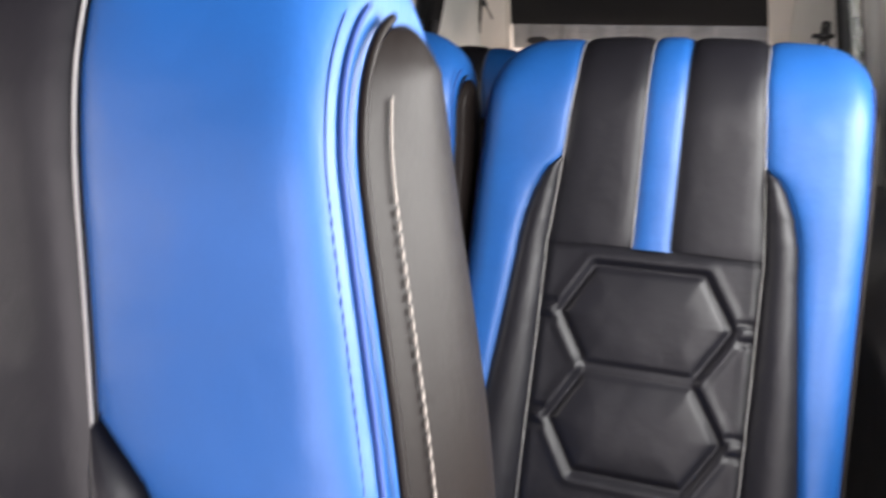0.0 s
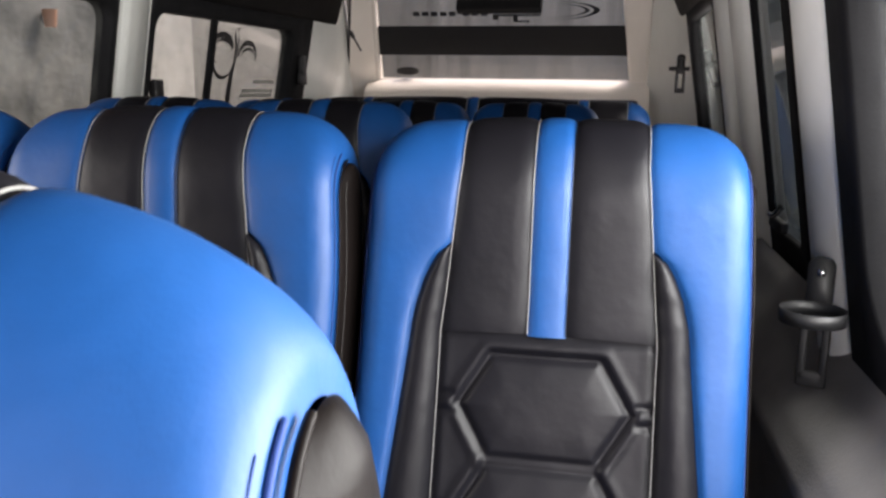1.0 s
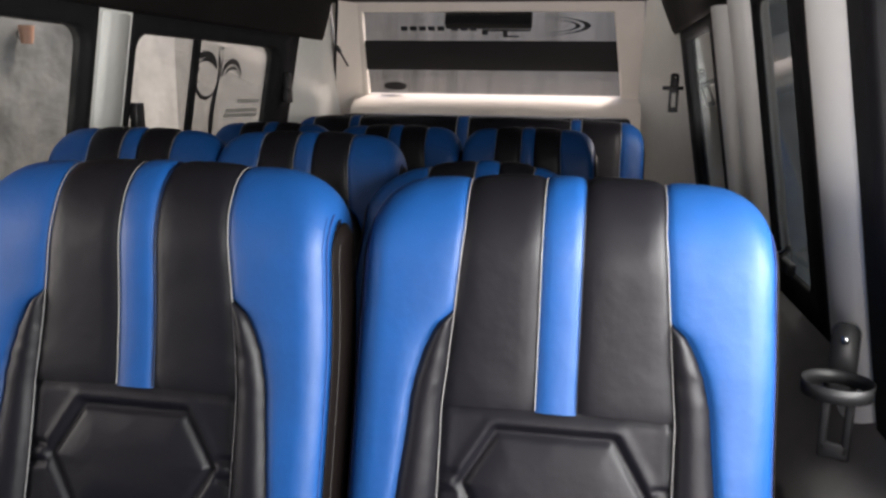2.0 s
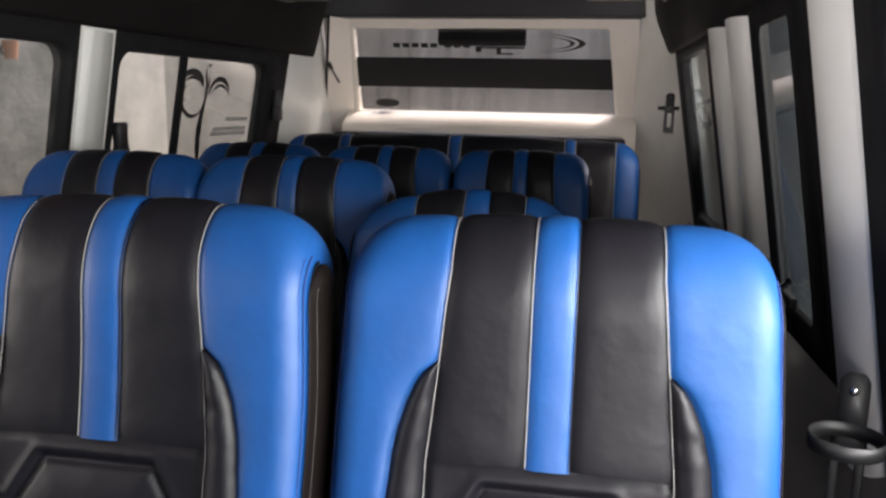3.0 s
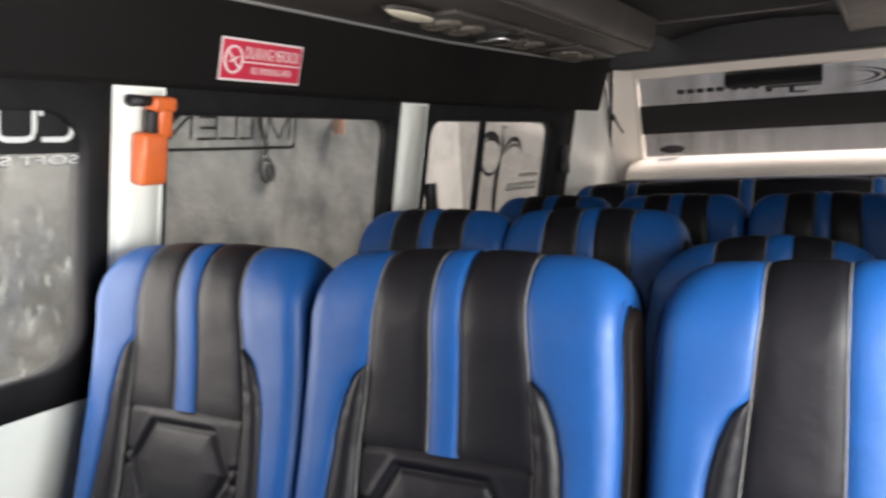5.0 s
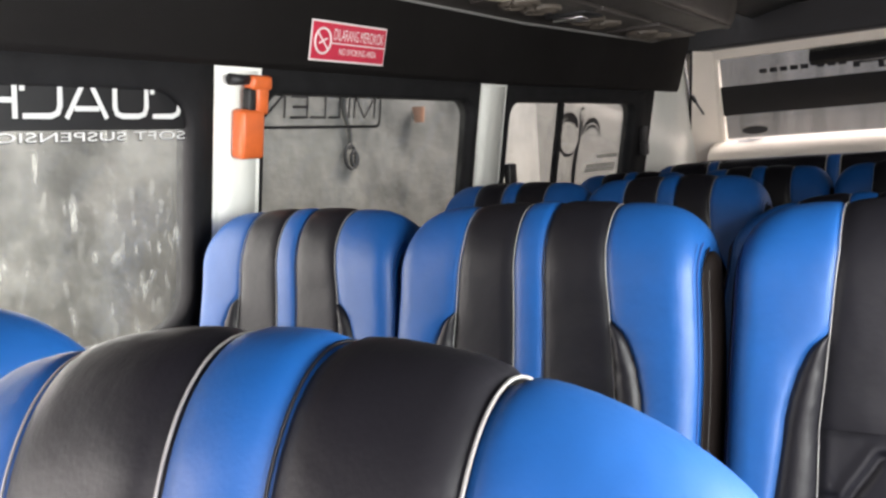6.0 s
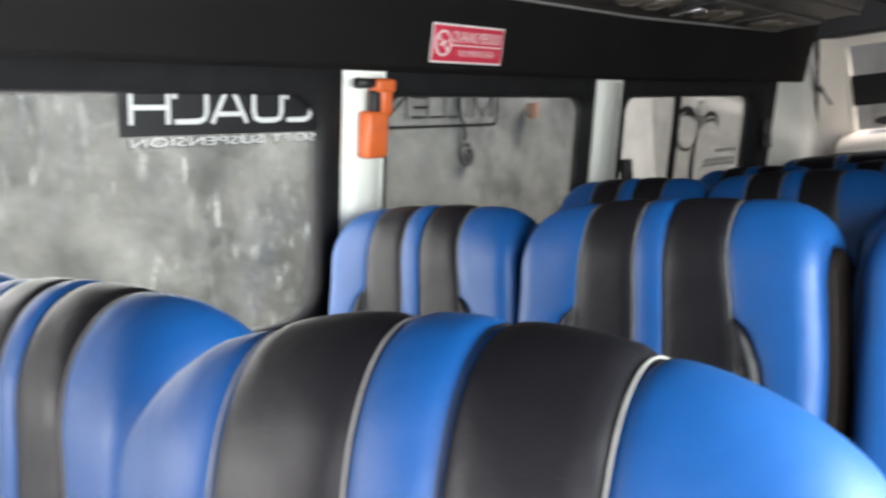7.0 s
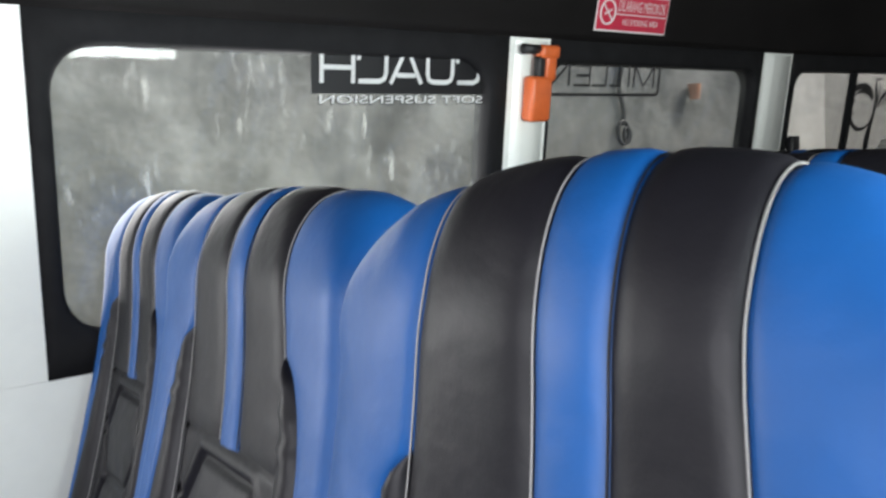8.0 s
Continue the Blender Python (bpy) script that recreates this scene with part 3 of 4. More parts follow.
def window(name, place, y0, y1, z0, z1, oy0, oy1, oz0, oz1, r, glass, label, bars=(), deep=0.05):
    root = thing(name, label, "window", kind="structure")
    inner = rounded_rect(y0, y1, z0, z1, r)
    outer = rounded_rect(oy0, oy1, oz0, oz1, 0.004)
    part("window_frame", ring_panel(outer, inner, place, deep), RUBBER, root)
    g = flat_poly(rounded_rect(y0 - 0.015, y1 + 0.015, z0 - 0.015, z1 + 0.015, r), place, min(0.030, deep * 0.6), 0.004)
    p = part("pane", g, glass, root, smooth=False)
    p.visible_shadow = glass in (GLASSR, GLASSDARK)
    for b0, b1 in bars:
        bm = bmesh.new()
        for d in (0.018, 0.032):
            add_grid(bm, lambda u, v: place(b0 + (b1 - b0) * u, z0 - 0.01 + (z1 - z0 + 0.02) * v, d), 1, 4)
        add_grid(bm, lambda u, v: place(b0, z0 - 0.01 + (z1 - z0 + 0.02) * v, 0.018 + 0.014 * u), 1, 4)
        add_grid(bm, lambda u, v: place(b1, z0 - 0.01 + (z1 - z0 + 0.02) * v, 0.018 + 0.014 * u), 1, 4)
        part("window_bar", bm, RUBBER, root, smooth=False)
    return root


window("window_1", left, 0.486, 1.328, 0.830, 1.277, 0.452, 1.374, 0.764, 1.343, 0.075, SPOTTED, "front side window with black rubber surround")
window("window_2", left, 1.506, 2.298, 0.830, 1.277, 1.492, 2.318, 0.764, 1.343, 0.05, GLASS, "middle side window with black rubber surround")
window("window_3", left, 2.495, 3.305, 0.830, 1.277, 2.462, 3.44, 0.764, 1.343, 0.05, GLASS, "rear side window with sliding bar", bars=((2.801, 2.823),))
window("window_4", lambda a, b, d: right(a, b, d - 0.045), 0.06, 1.358, 0.795, 1.31, 0.02, 1.440, 0.70, 1.365, 0.11, GLASSR, "bright front window beside the door pillar", deep=0.095)
window("window_5", right, 1.900, 2.184, 0.80, 1.31, 1.800, 2.192, 0.70, 1.365, 0.03, GLASSDARK, "tinted sliding door window with black seal", deep=0.014)
window("window_6", right, 2.77, 3.34, 0.80, 1.31, 2.548, 3.515, 0.70, 1.365, 0.03, GLASSDARK, "rear door-side window with black seal", deep=0.03)
window("window_7", left, -0.74, 0.0, 0.83, 1.30, -0.80, 0.05, 0.764, 1.343, 0.06, GLASS, "cab side window")


def door_pillar():
    """Rounded white pillar standing proud of the wall between two black seals."""
    root = thing("door_pillar", "white painted door pillar between black rubber seals", "pillar", kind="structure")

    def prof(u, z):
        return Vector((xr(z) - 0.020 - 0.042 * math.sin(math.pi * u) ** 0.5, 1.612 - 0.172 * u, z))

    bm = bmesh.new()
    add_grid(bm, lambda u, v: prof(u, 0.60 + 0.90 * v), 18, 20)
    part("pillar_skin", bm, WHITE, root)
    bm = bmesh.new()
    add_grid(bm, lambda u, v: Vector((xr(0.62 + 0.86 * v) - 0.022 * (1 - u) ** 2 - 0.004 * math.sin(math.pi * u), 1.608 + 0.20 * u, 0.62 + 0.86 * v)), 12, 20)
    part("door_seal", bm, RUBBER, root, "black rubber door seal")
    bm = bmesh.new()
    add_tube(bm, [Vector((xr(0.62 + 0.86 * k / 20) - 0.014, 1.70, 0.62 + 0.86 * k / 20)) for k in range(21)], 0.006, 8)
    part("seal_lip", bm, RUBBER, root)


door_pillar()

# headliner profile, swept along the bus
def swept(name, prof, y0, y1, mat, label, ny=24, thick=0.02, taper=0.0):
    bm = bmesh.new()
    n = len(prof) - 1

    def fn(u, v):
        k = min(n - 1, int(u * n + 1e-6))
        t = u * n - k
        (ax, az), (bx, bz) = prof[k], prof[k + 1]
        y = y0 + (y1 - y0) * v
        return Vector((ax + (bx - ax) * t + taper * max(0.0, y - 2.45), y, az + (bz - az) * t))

    add_grid(bm, fn, n, ny)
    r = bmesh.ops.solidify(bm, geom=bm.faces[:], thickness=thick)
    return tagged(mesh_ob(name, bm, mat), label, name.split("_")[0], kind="structure")


swept("ceiling", [(-0.46, 1.60), (-0.30, 1.635), (-0.08, 1.645), (0.14, 1.635), (0.32, 1.60)], -1.2, 3.95, ROOF, "dark navy padded headliner")
swept("cove_left", [(-0.845, 1.325), (-0.814, 1.322), (-0.807, 1.335), (-0.762, 1.50), (-0.745, 1.60), (-0.76, 1.66)], -1.2, 3.62, COVE, "charcoal vinyl cove above the side windows", taper=0.10)
swept("cove_right", [(0.69, 1.345), (0.655, 1.342), (0.648, 1.355), (0.603, 1.50), (0.59, 1.60), (0.60, 1.66)], -1.2, 3.70, COVE, "charcoal vinyl cove above the door")
swept("roof_skin", [(-0.80, 1.64), (-0.6, 1.70), (-0.08, 1.72), (0.45, 1.70), (0.66, 1.64)], -1.25, 4.0, WHITE, "white outer roof skin")


def air_duct(side):
    x_in, x_out = (-0.40, -0.765) if side < 0 else (0.235, 0.605)
    root = thing("air_duct", "grey-brown overhead air duct with vents and reading lamps", "air duct", "overhead ducts")
    bm = bmesh.new()
    s = 1 if side < 0 else -1

    def fn(u, v):
        y = -1.1 + 4.55 * v
        end = max(0.0, (y - 3.30) / 0.15)
        k = 1 - 0.55 * end * end
        if u < 0.7:
            t = u / 0.7
            x, z = x_out + (x_in - x_out) * t * (k if t > 0.5 else 1), 1.497 + 0.012 * t
            x += (0.10 * max(0.0, y - 2.45) * (1 - t)) if side < 0 else 0
        else:
            t = (u - 0.7) / 0.3
            x = x_out + (x_in - x_out) * k - 0.0 + s * 0.03 * math.sin(t * math.pi / 2)
            z = 1.509 + 0.10 * (1 - math.cos(t * math.pi / 2))
        return Vector((x, y, z + 0.05 * end * end))

    add_grid(bm, fn, 20, 60)
    part("duct_body", bm, DUCT, root)
    bm = bmesh.new()
    add_tube(bm, [fn(0.70, k / 60) + Vector((0, 0, -0.002)) for k in range(61)], 0.006, 6)
    part("duct_edge", bm, DUCT, root)
    bm = bmesh.new()
    add_tube(bm, [fn(0.0, k / 60) + Vector((s * 0.004, 0, -0.003)) for k in range(61)], 0.004, 6)
    part("duct_trim", bm, PIPING, root, "thin pale trim along the duct")
    xm = (x_in + x_out) / 2 - s * 0.02
    for y in (1.20, 2.26, 2.66, 3.10):
        plate = part("vent_plate", box(xm - 0.09, xm + 0.09, y - 0.19, y + 0.19, 1.492, 1.506, 0.004), DUCT, root)
        for dy in (-0.10, 0.02):
            bm = bmesh.new()
            ring = [Vector((xm + 0.045 * math.cos(2 * math.pi * k / 24), y + dy + 0.045 * math.sin(2 * math.pi * k / 24), 1.488)) for k in range(24)]
            add_tube(bm, ring, 0.009, 8, closed=True)
            part("vent_ring", bm, VENT, plate, "grey-brown round vent ring")
            bm = bmesh.new()
            for o in (-0.022, 0.0, 0.022):
                add_box(bm, xm - 0.038, xm + 0.038, y + dy + o - 0.005, y + dy + o + 0.005, 1.483, 1.493)
            part("vent_louvre", bm, VENT, plate)
            # flat black disc imitates the shade of the hollow behind the louvres
            bm = bmesh.new()
            add_cyl(bm, 0.040, 0.040, 0.003, pose(xm, y + dy, 1.4905), 24)
            part("vent_dark_disc", bm, BLACKPL, plate)
    for y in (1.42, 2.46):
        lamp_box = part("reading_lamp", box(xm - 0.062, xm + 0.062, y - 0.045, y + 0.075, 1.484, 1.498, 0.004), BLACKPL, root, "small black reading lamp housing")
        part("lamp_lens", box(xm - 0.045, xm + 0.045, y - 0.034, y + 0.010, 1.474, 1.486, 0.004), CHROME if side < 0 else LAMPCREAM, lamp_box, "small glossy lamp lens")
        part("lamp_switch", box(xm - 0.03, xm + 0.03, y + 0.030, y + 0.058, 1.478, 1.486, 0.003), CHROME if side < 0 else LAMPCREAM, lamp_box, "small glossy switch")


air_duct(-1)
air_duct(1)

# pale lines of the headliner
for nm, b in (("ceiling_trim", box(-0.385, 0.235, 3.30, 3.312, 1.592, 1.600, 0.002)),
              ("ceiling_trim", box(-0.405, -0.395, -1.0, 3.30, 1.592, 1.601, 0.002)),
              ("ceiling_trim", box(0.245, 0.255, -1.0, 3.30, 1.592, 1.601, 0.002))):
    tagged(mesh_ob(nm, b, DUCT, False), "thin pale trim line on the headliner", "trim", kind="structure")

# oval cream dome lamp on the left duct
lamp = thing("dome_lamp", "oval cream dome lamp under the overhead duct", "lamp", at=pose(-0.585, 1.99, 1.488))
bm = bmesh.new()
bmesh.ops.create_uvsphere(bm, u_segments=24, v_segments=12, radius=1.0)
for v in bm.verts:
    v.co = Vector((v.co.x * 0.024, v.co.y * 0.10, v.co.z * 0.013))
part("lens", bm, LAMPCREAM, lamp)
bm = bmesh.new()
add_tube(bm, [Vector((0.027 * math.cos(2 * math.pi * k / 32), 0.104 * math.sin(2 * math.pi * k / 32), 0.004)) for k in range(32)], 0.006, 6, closed=True)
part("bezel", bm, DUCT, lamp)


# ---- tailgate ----
def tail(a, b, d):
    """Tailgate plane: a across, b up, d rearwards."""
    return Vector((a, 4.13 - 0.45 * (b - 1.11) + d, b))


gate = thing("tailgate", "white tailgate with a wide dirty rear window", "tailgate", kind="structure")
inner = [(0.495, 1.115), (0.447, 1.465), (-0.637, 1.465), (-0.650, 1.115)]
def trapezoid(c, n=6):
    out = []
    for k in range(4):
        (ax, az), (bx, bz) = c[k], c[(k + 1) % 4]
        for i in range(n):
            out.append((ax + (bx - ax) * i / n, az + (bz - az) * i / n))
    return out
outer = [(0.62, 0.90), (0.56, 1.535), (-0.765, 1.535), (-0.79, 0.90)]
part("gate_frame", ring_panel(trapezoid(outer), trapezoid(inner), tail, 0.05), CREAM, gate, smooth=False)
part("gate_lower_panel", flat_poly([(0.63, 0.0), (0.62, 0.905), (-0.79, 0.905), (-0.80, 0.0)], tail, 0.0, 0.05), CREAM, gate, smooth=False)
p = part("rear_pane", flat_poly([(0.505, 1.105), (0.457, 1.475), (-0.647, 1.475), (-0.660, 1.105)], tail, 0.025, 0.004), GLASSREAR, gate, smooth=False)
p.visible_shadow = False
part("black_film_band", flat_poly([(0.484, 1.222), (0.466, 1.347), (-0.644, 1.347), (-0.648, 1.222)], tail, 0.020, 0.002), FILM, gate, "black film band across the rear window", smooth=False)
part("brake_lamp_housing", box(-0.27, 0.105, 0, 0.05, 0, 0.072, 0.006, pose(0, 3.985, 1.415, -24)), RUBBER, gate, "black high brake lamp housing")
# ring emblem and illegible lettering on the rear glass
bm = bmesh.new()
for rx, ry, w in ((0.24, 0.040, 0.010), (0.20, 0.030, 0.006)):
    pts = []
    for k in range(25):
        t = -math.pi * 0.5 + math.pi * k / 24
        pts.append((0.10 + rx * math.cos(t), 1.408 + ry * math.sin(t), w * math.cos(t) + 0.0035))
    for (a, b, w0), (c, d, w1) in zip(pts, pts[1:]):
        q = [tail(a - w0, b, 0.018), tail(a + w0, b, 0.018), tail(c + w1, d, 0.018), tail(c - w1, d, 0.018)]
        bm.faces.new([bm.verts.new(v) for v in q])
for a0, a1, b0, b1 in ((-0.11, 0.10, 1.386, 1.394), (-0.11, -0.085, 1.372, 1.394), (-0.02, 0.0, 1.362, 1.394), (0.0, 0.05, 1.362, 1.368)):
    bm.faces.new([bm.verts.new(tail(a, b, 0.018)) for a, b in ((a0, b0), (a1, b0), (a1, b1), (a0, b1))])
part("emblem", bm, FILM, gate, "black swoosh emblem on the rear glass", smooth=False)
for k in range(8):
    a0 = -0.47 + 0.041 * k + (0.02 if k > 4 else 0)
    part("lettering_bar", flat_poly([(a0, 1.388), (a0 + 0.030, 1.388), (a0 + 0.030, 1.406), (a0, 1.406)], tail, 0.018, 0.001), FILM, gate, smooth=False)
part("decal_oval", flat_poly([(-0.52 + 0.055 * math.cos(2 * math.pi * k / 20), 1.150 + 0.018 * math.sin(2 * math.pi * k / 20)) for k in range(20)], tail, 0.018, 0.001), FILM, gate, smooth=False)


def rim(b):
    """Outer edge of the tailgate's side reveal."""
    return -0.70 - 0.19 * (1.5 - b)


bm = bmesh.new()
add_tube(bm, [Vector((-0.727, 3.905, 1.315)), Vector((-0.712, 3.905, 1.288))], 0.009, 8)
add_tube(bm, [Vector((-0.712, 3.905, 1.288)), Vector((-0.678, 3.905, 1.231))], 0.0045, 8)
part("gas_strut", bm, BLACKPL, gate, "black gas strut")
bm = bmesh.new()
add_tube(bm, [tail(rim(b) - 0.004, b, -0.112) for b in [0.94 + 0.56 * k / 12 for k in range(13)]], 0.0055, 6)
part("gate_seal", bm, RUBBER, gate)

bm = bmesh.new()
LEDGE = [(4.155, 1.118), (4.10, 1.108), (4.03, 1.085), (3.985, 1.05), (3.97, 1.00), (3.975, 0.90)]
add_grid(bm, lambda u, v: Vector((-0.70 + 1.28 * u, LEDGE[round(v * 5)][0] + 0.03 * (2 * u - 1) ** 4, LEDGE[round(v * 5)][1])), 16, 5)
part("gate_ledge", bm, CREAM, gate, "rounded cream ledge below the rear glass")
bm = bmesh.new()
def reveal(u, v):
    b = 0.94 + 0.56 * v
    a_in = -0.650 + 0.037 * (b - 1.115)
    return tail(rim(b) + (a_in - rim(b)) * u, b, -0.11 + 0.13 * u + 0.012 * math.sin(math.pi * u))


add_grid(bm, reveal, 8, 10)
part("gate_reveal", bm, CREAM, gate)

# rear body corners between side walls and tailgate
for nm, s in (("corner_left", -1), ("corner_right", 1)):
    bm = bmesh.new()
    if s < 0:
        add_grid(bm, lambda u, v: Vector((xl(0.0 + 1.6 * v, 3.46) + (-0.775 - xl(1.6 * v, 3.46)) * u + 0.02 * math.sin(math.pi * u), 3.46 + (4.16 - 0.42 * max(0, 1.6 * v - 1.0) - 3.46) * u, 1.6 * v)), 10, 20)
    else:
        add_grid(bm, lambda u, v: Vector((xr(1.6 * v) + (0.57 - xr(1.6 * v)) * u ** 1.5, 3.46 + (4.13 - 0.42 * max(0, 1.6 * v - 1.0) - 3.46) * u, 1.6 * v)), 10, 20)
    tagged(mesh_ob(nm, bm, WHITE), "white inner rear corner pillar of the body", "pillar", kind="structure")
tagged(mesh_ob("rear_header", box(-0.80, 0.62, 3.86, 3.95, 1.50, 1.70, 0.01), ROOF, False), "dark header above the tailgate", "header", kind="structure")
tagged(mesh_ob("rear_shelf", box(-0.62, 0.52, 3.62, 3.80, 0.98, 1.035, 0.012), BLACK, False), "black padded ledge behind the rear bench", "ledge", kind="structure")

# cab end, closed round the windscreen
cab = thing("wall_front", "white cab end wall round the windscreen", "wall", kind="structure")
part("bulkhead", box(-1.05, 0.95, -1.25, -1.19, 0.0, 0.92), PANEL, cab, smooth=False)
part("header", box(-1.0, 0.9, -1.25, -1.19, 1.55, 1.74), COVE, cab, smooth=False)
tagged(mesh_ob("dashboard", box(-0.95, 0.82, -1.19, -0.80, 0.40, 0.78, 0.04), PANEL), "grey plastic dashboard under the windscreen", "dashboard", kind="structure")


# ---- lettering and decals on the side windows ----
def outside_m(y, z, d):
    """Lettering on the window side, to be read from outside: text runs forwards along the bus."""
    o = left(y, z, d)
    up = (left(y, z + 0.1, d) - o).normalized()
    x = Vector((0, -1, 0))
    n = x.cross(up)
    return Matrix(((x.x, up.x, n.x, o.x), (x.y, up.y, n.y, o.y), (x.z, up.z, n.z, o.z), (0, 0, 0, 1)))


banner = thing("window_banner", "black window banner with silver mirrored coach lettering", "banner")
part("banner_film", flat_poly([(0.925, 1.208), (1.345, 1.208), (1.345, 1.285), (0.925, 1.285)], left, 0.026, 0.002), FILM, banner, smooth=False)


def letter(root, mat, lines, width, d):
    """One letter on the side glass: ribbons of even width along (y, z) lines."""
    bm = bmesh.new()
    for pts in lines:
        pr = None
        for i, (y, z) in enumerate(pts):
            (ay, az), (by, bz) = pts[max(0, i - 1)], pts[min(len(pts) - 1, i + 1)]
            L = math.hypot(by - ay, bz - az)
            ny, nz = -(bz - az) / L * width / 2, (by - ay) / L * width / 2
            if 0 < i < len(pts) - 1:
                ny, nz = ny * 1.12, nz * 1.12
            c = [bm.verts.new(left(y + k * ny, z + k * nz, d)) for k in (-1, 1)]
            if pr:
                bm.faces.new((pr[0], pr[1], c[1], c[0]))
            pr = c
    return part("letter", bm, mat, root, smooth=False)


# the tops of the letters run out under the window trim
for lines in (
    [[(1.255, 1.281), (1.255, 1.269)], [(1.256, 1.231), (1.298, 1.231), (1.309, 1.236), (1.3125, 1.247), (1.3125, 1.264)]],
    [[(1.243, 1.281), (1.243, 1.246), (1.239, 1.235), (1.228, 1.231), (1.196, 1.231), (1.185, 1.235), (1.181, 1.246), (1.181, 1.281)]],
    [[(1.166, 1.227), (1.138, 1.281)], [(1.094, 1.227), (1.122, 1.281)], [(1.152, 1.243), (1.108, 1.243)]],
    [[(1.022, 1.281), (1.022, 1.269)], [(1.022, 1.231), (1.068, 1.231), (1.079, 1.236), (1.083, 1.247), (1.083, 1.281)]],
    [[(1.010, 1.227), (1.010, 1.281)], [(0.944, 1.227), (0.944, 1.281)], [(1.010, 1.255), (0.944, 1.255)]],
):
    letter(banner, FILMWHITE, lines, 0.0085, 0.022)
part("lettering", text_bm("SOFT SUSPENSION", 0.385, 0.015, outside_m(1.325, 1.190, 0.022)), FILMWHITE, banner, smooth=False)
part("lettering_shadow", text_bm("SOFT SUSPENSION", 0.389, 0.017, outside_m(1.328, 1.188, 0.026)), FILM, banner, smooth=False)

name_decal = thing("window_decal", "black outlined name decal on the middle window", "decal")
for lines in (
    [[(1.880, 1.228), (1.880, 1.283)], [(1.880, 1.280), (1.843, 1.230), (1.806, 1.280)], [(1.806, 1.228), (1.806, 1.283)]],
    [[(1.787, 1.228), (1.787, 1.283)]],
    [[(1.755, 1.283), (1.755, 1.230), (1.719, 1.230)]],
    [[(1.707, 1.283), (1.707, 1.230), (1.660, 1.230)]],
    [[(1.649, 1.283), (1.649, 1.230), (1.598, 1.230)], [(1.649, 1.252), (1.604, 1.252)], [(1.649, 1.274), (1.600, 1.274)]],
    [[(1.581, 1.228), (1.581, 1.283)], [(1.581, 1.280), (1.525, 1.231)], [(1.523, 1.228), (1.523, 1.283)]],
):
    letter(name_decal, FILM, lines, 0.006, 0.024)
bm_frame = letter(name_decal, FILM, [[(1.50, 1.209), (1.890, 1.209), (1.899, 1.212), (1.902, 1.221), (1.902, 1.283)]], 0.0065, 0.0245)
bm_frame.name = "decal_frame"


def hook_decal():
    root = thing("tree_decal", "black curling tree decal on the rear side window", "decal")
    bm = bmesh.new()

    def stroke(pts, w):
        n = len(pts)
        pr = None
        for i in range(n):
            a = pts[max(0, i - 1)]
            b = pts[min(n - 1, i + 1)]
            dy, dz = b[0] - a[0], b[1] - a[1]
            L = math.hypot(dy, dz) or 1
            ww = w * (0.25 + math.sin(math.pi * min(1, 0.1 + 0.9 * i / (n - 1))))
            c = [bm.verts.new(left(pts[i][0] + s * ww * -dz / L, pts[i][1] + s * ww * dy / L, 0.024)) for s in (-1, 1)]
            if pr:
                bm.faces.new((pr[0], pr[1], c[1], c[0]))
            pr = c

    def arc(cy, cz, ry, rz, a0, a1, w, n=22):
        stroke([(cy + ry * math.cos(radians(a0 + (a1 - a0) * k / n)), cz + rz * math.sin(radians(a0 + (a1 - a0) * k / n))) for k in range(n + 1)], w)

    stroke([(2.955 - 0.022 * math.sin(math.pi * k / 14) + 0.006 * k / 14, 0.93 + 0.25 * k / 14) for k in range(15)], 0.0115)
    arc(2.870, 1.192, 0.062, 0.044, 0, 205, 0.008)
    arc(2.876, 1.186, 0.054, 0.034, 10, 150, 0.005)
    arc(2.888, 1.158, 0.062, 0.058, 140, 335, 0.0055)
    arc(2.842, 1.180, 0.018, 0.030, 150, 300, 0.003)
    arc(3.030, 1.172, 0.056, 0.046, 185, -15, 0.007)
    arc(3.034, 1.166, 0.044, 0.032, 170, 20, 0.004)
    stroke([(2.946 + 0.006 * math.sin(k * 0.5), 1.16 + 0.10 * k / 10) for k in range(11)], 0.0055)
    stroke([(2.962 + 0.004 * k / 10, 1.17 + 0.075 * k / 10) for k in range(11)], 0.0035)
    stroke([(2.945, 1.262), (2.958, 1.256), (2.972, 1.262)], 0.004)
    part("tree_curl", bm, FILM, root, smooth=False)
    for z, y0, y1 in ((1.034, 3.01, 3.23), (1.050, 3.02, 3.23), (1.082, 3.09, 3.24)):
        part("lettering_bar", flat_poly([(y0, z), (y1, z), (y1, z + 0.013), (y0, z + 0.013)], left, 0.024, 0.001), FADED, root, smooth=False)


hook_decal()


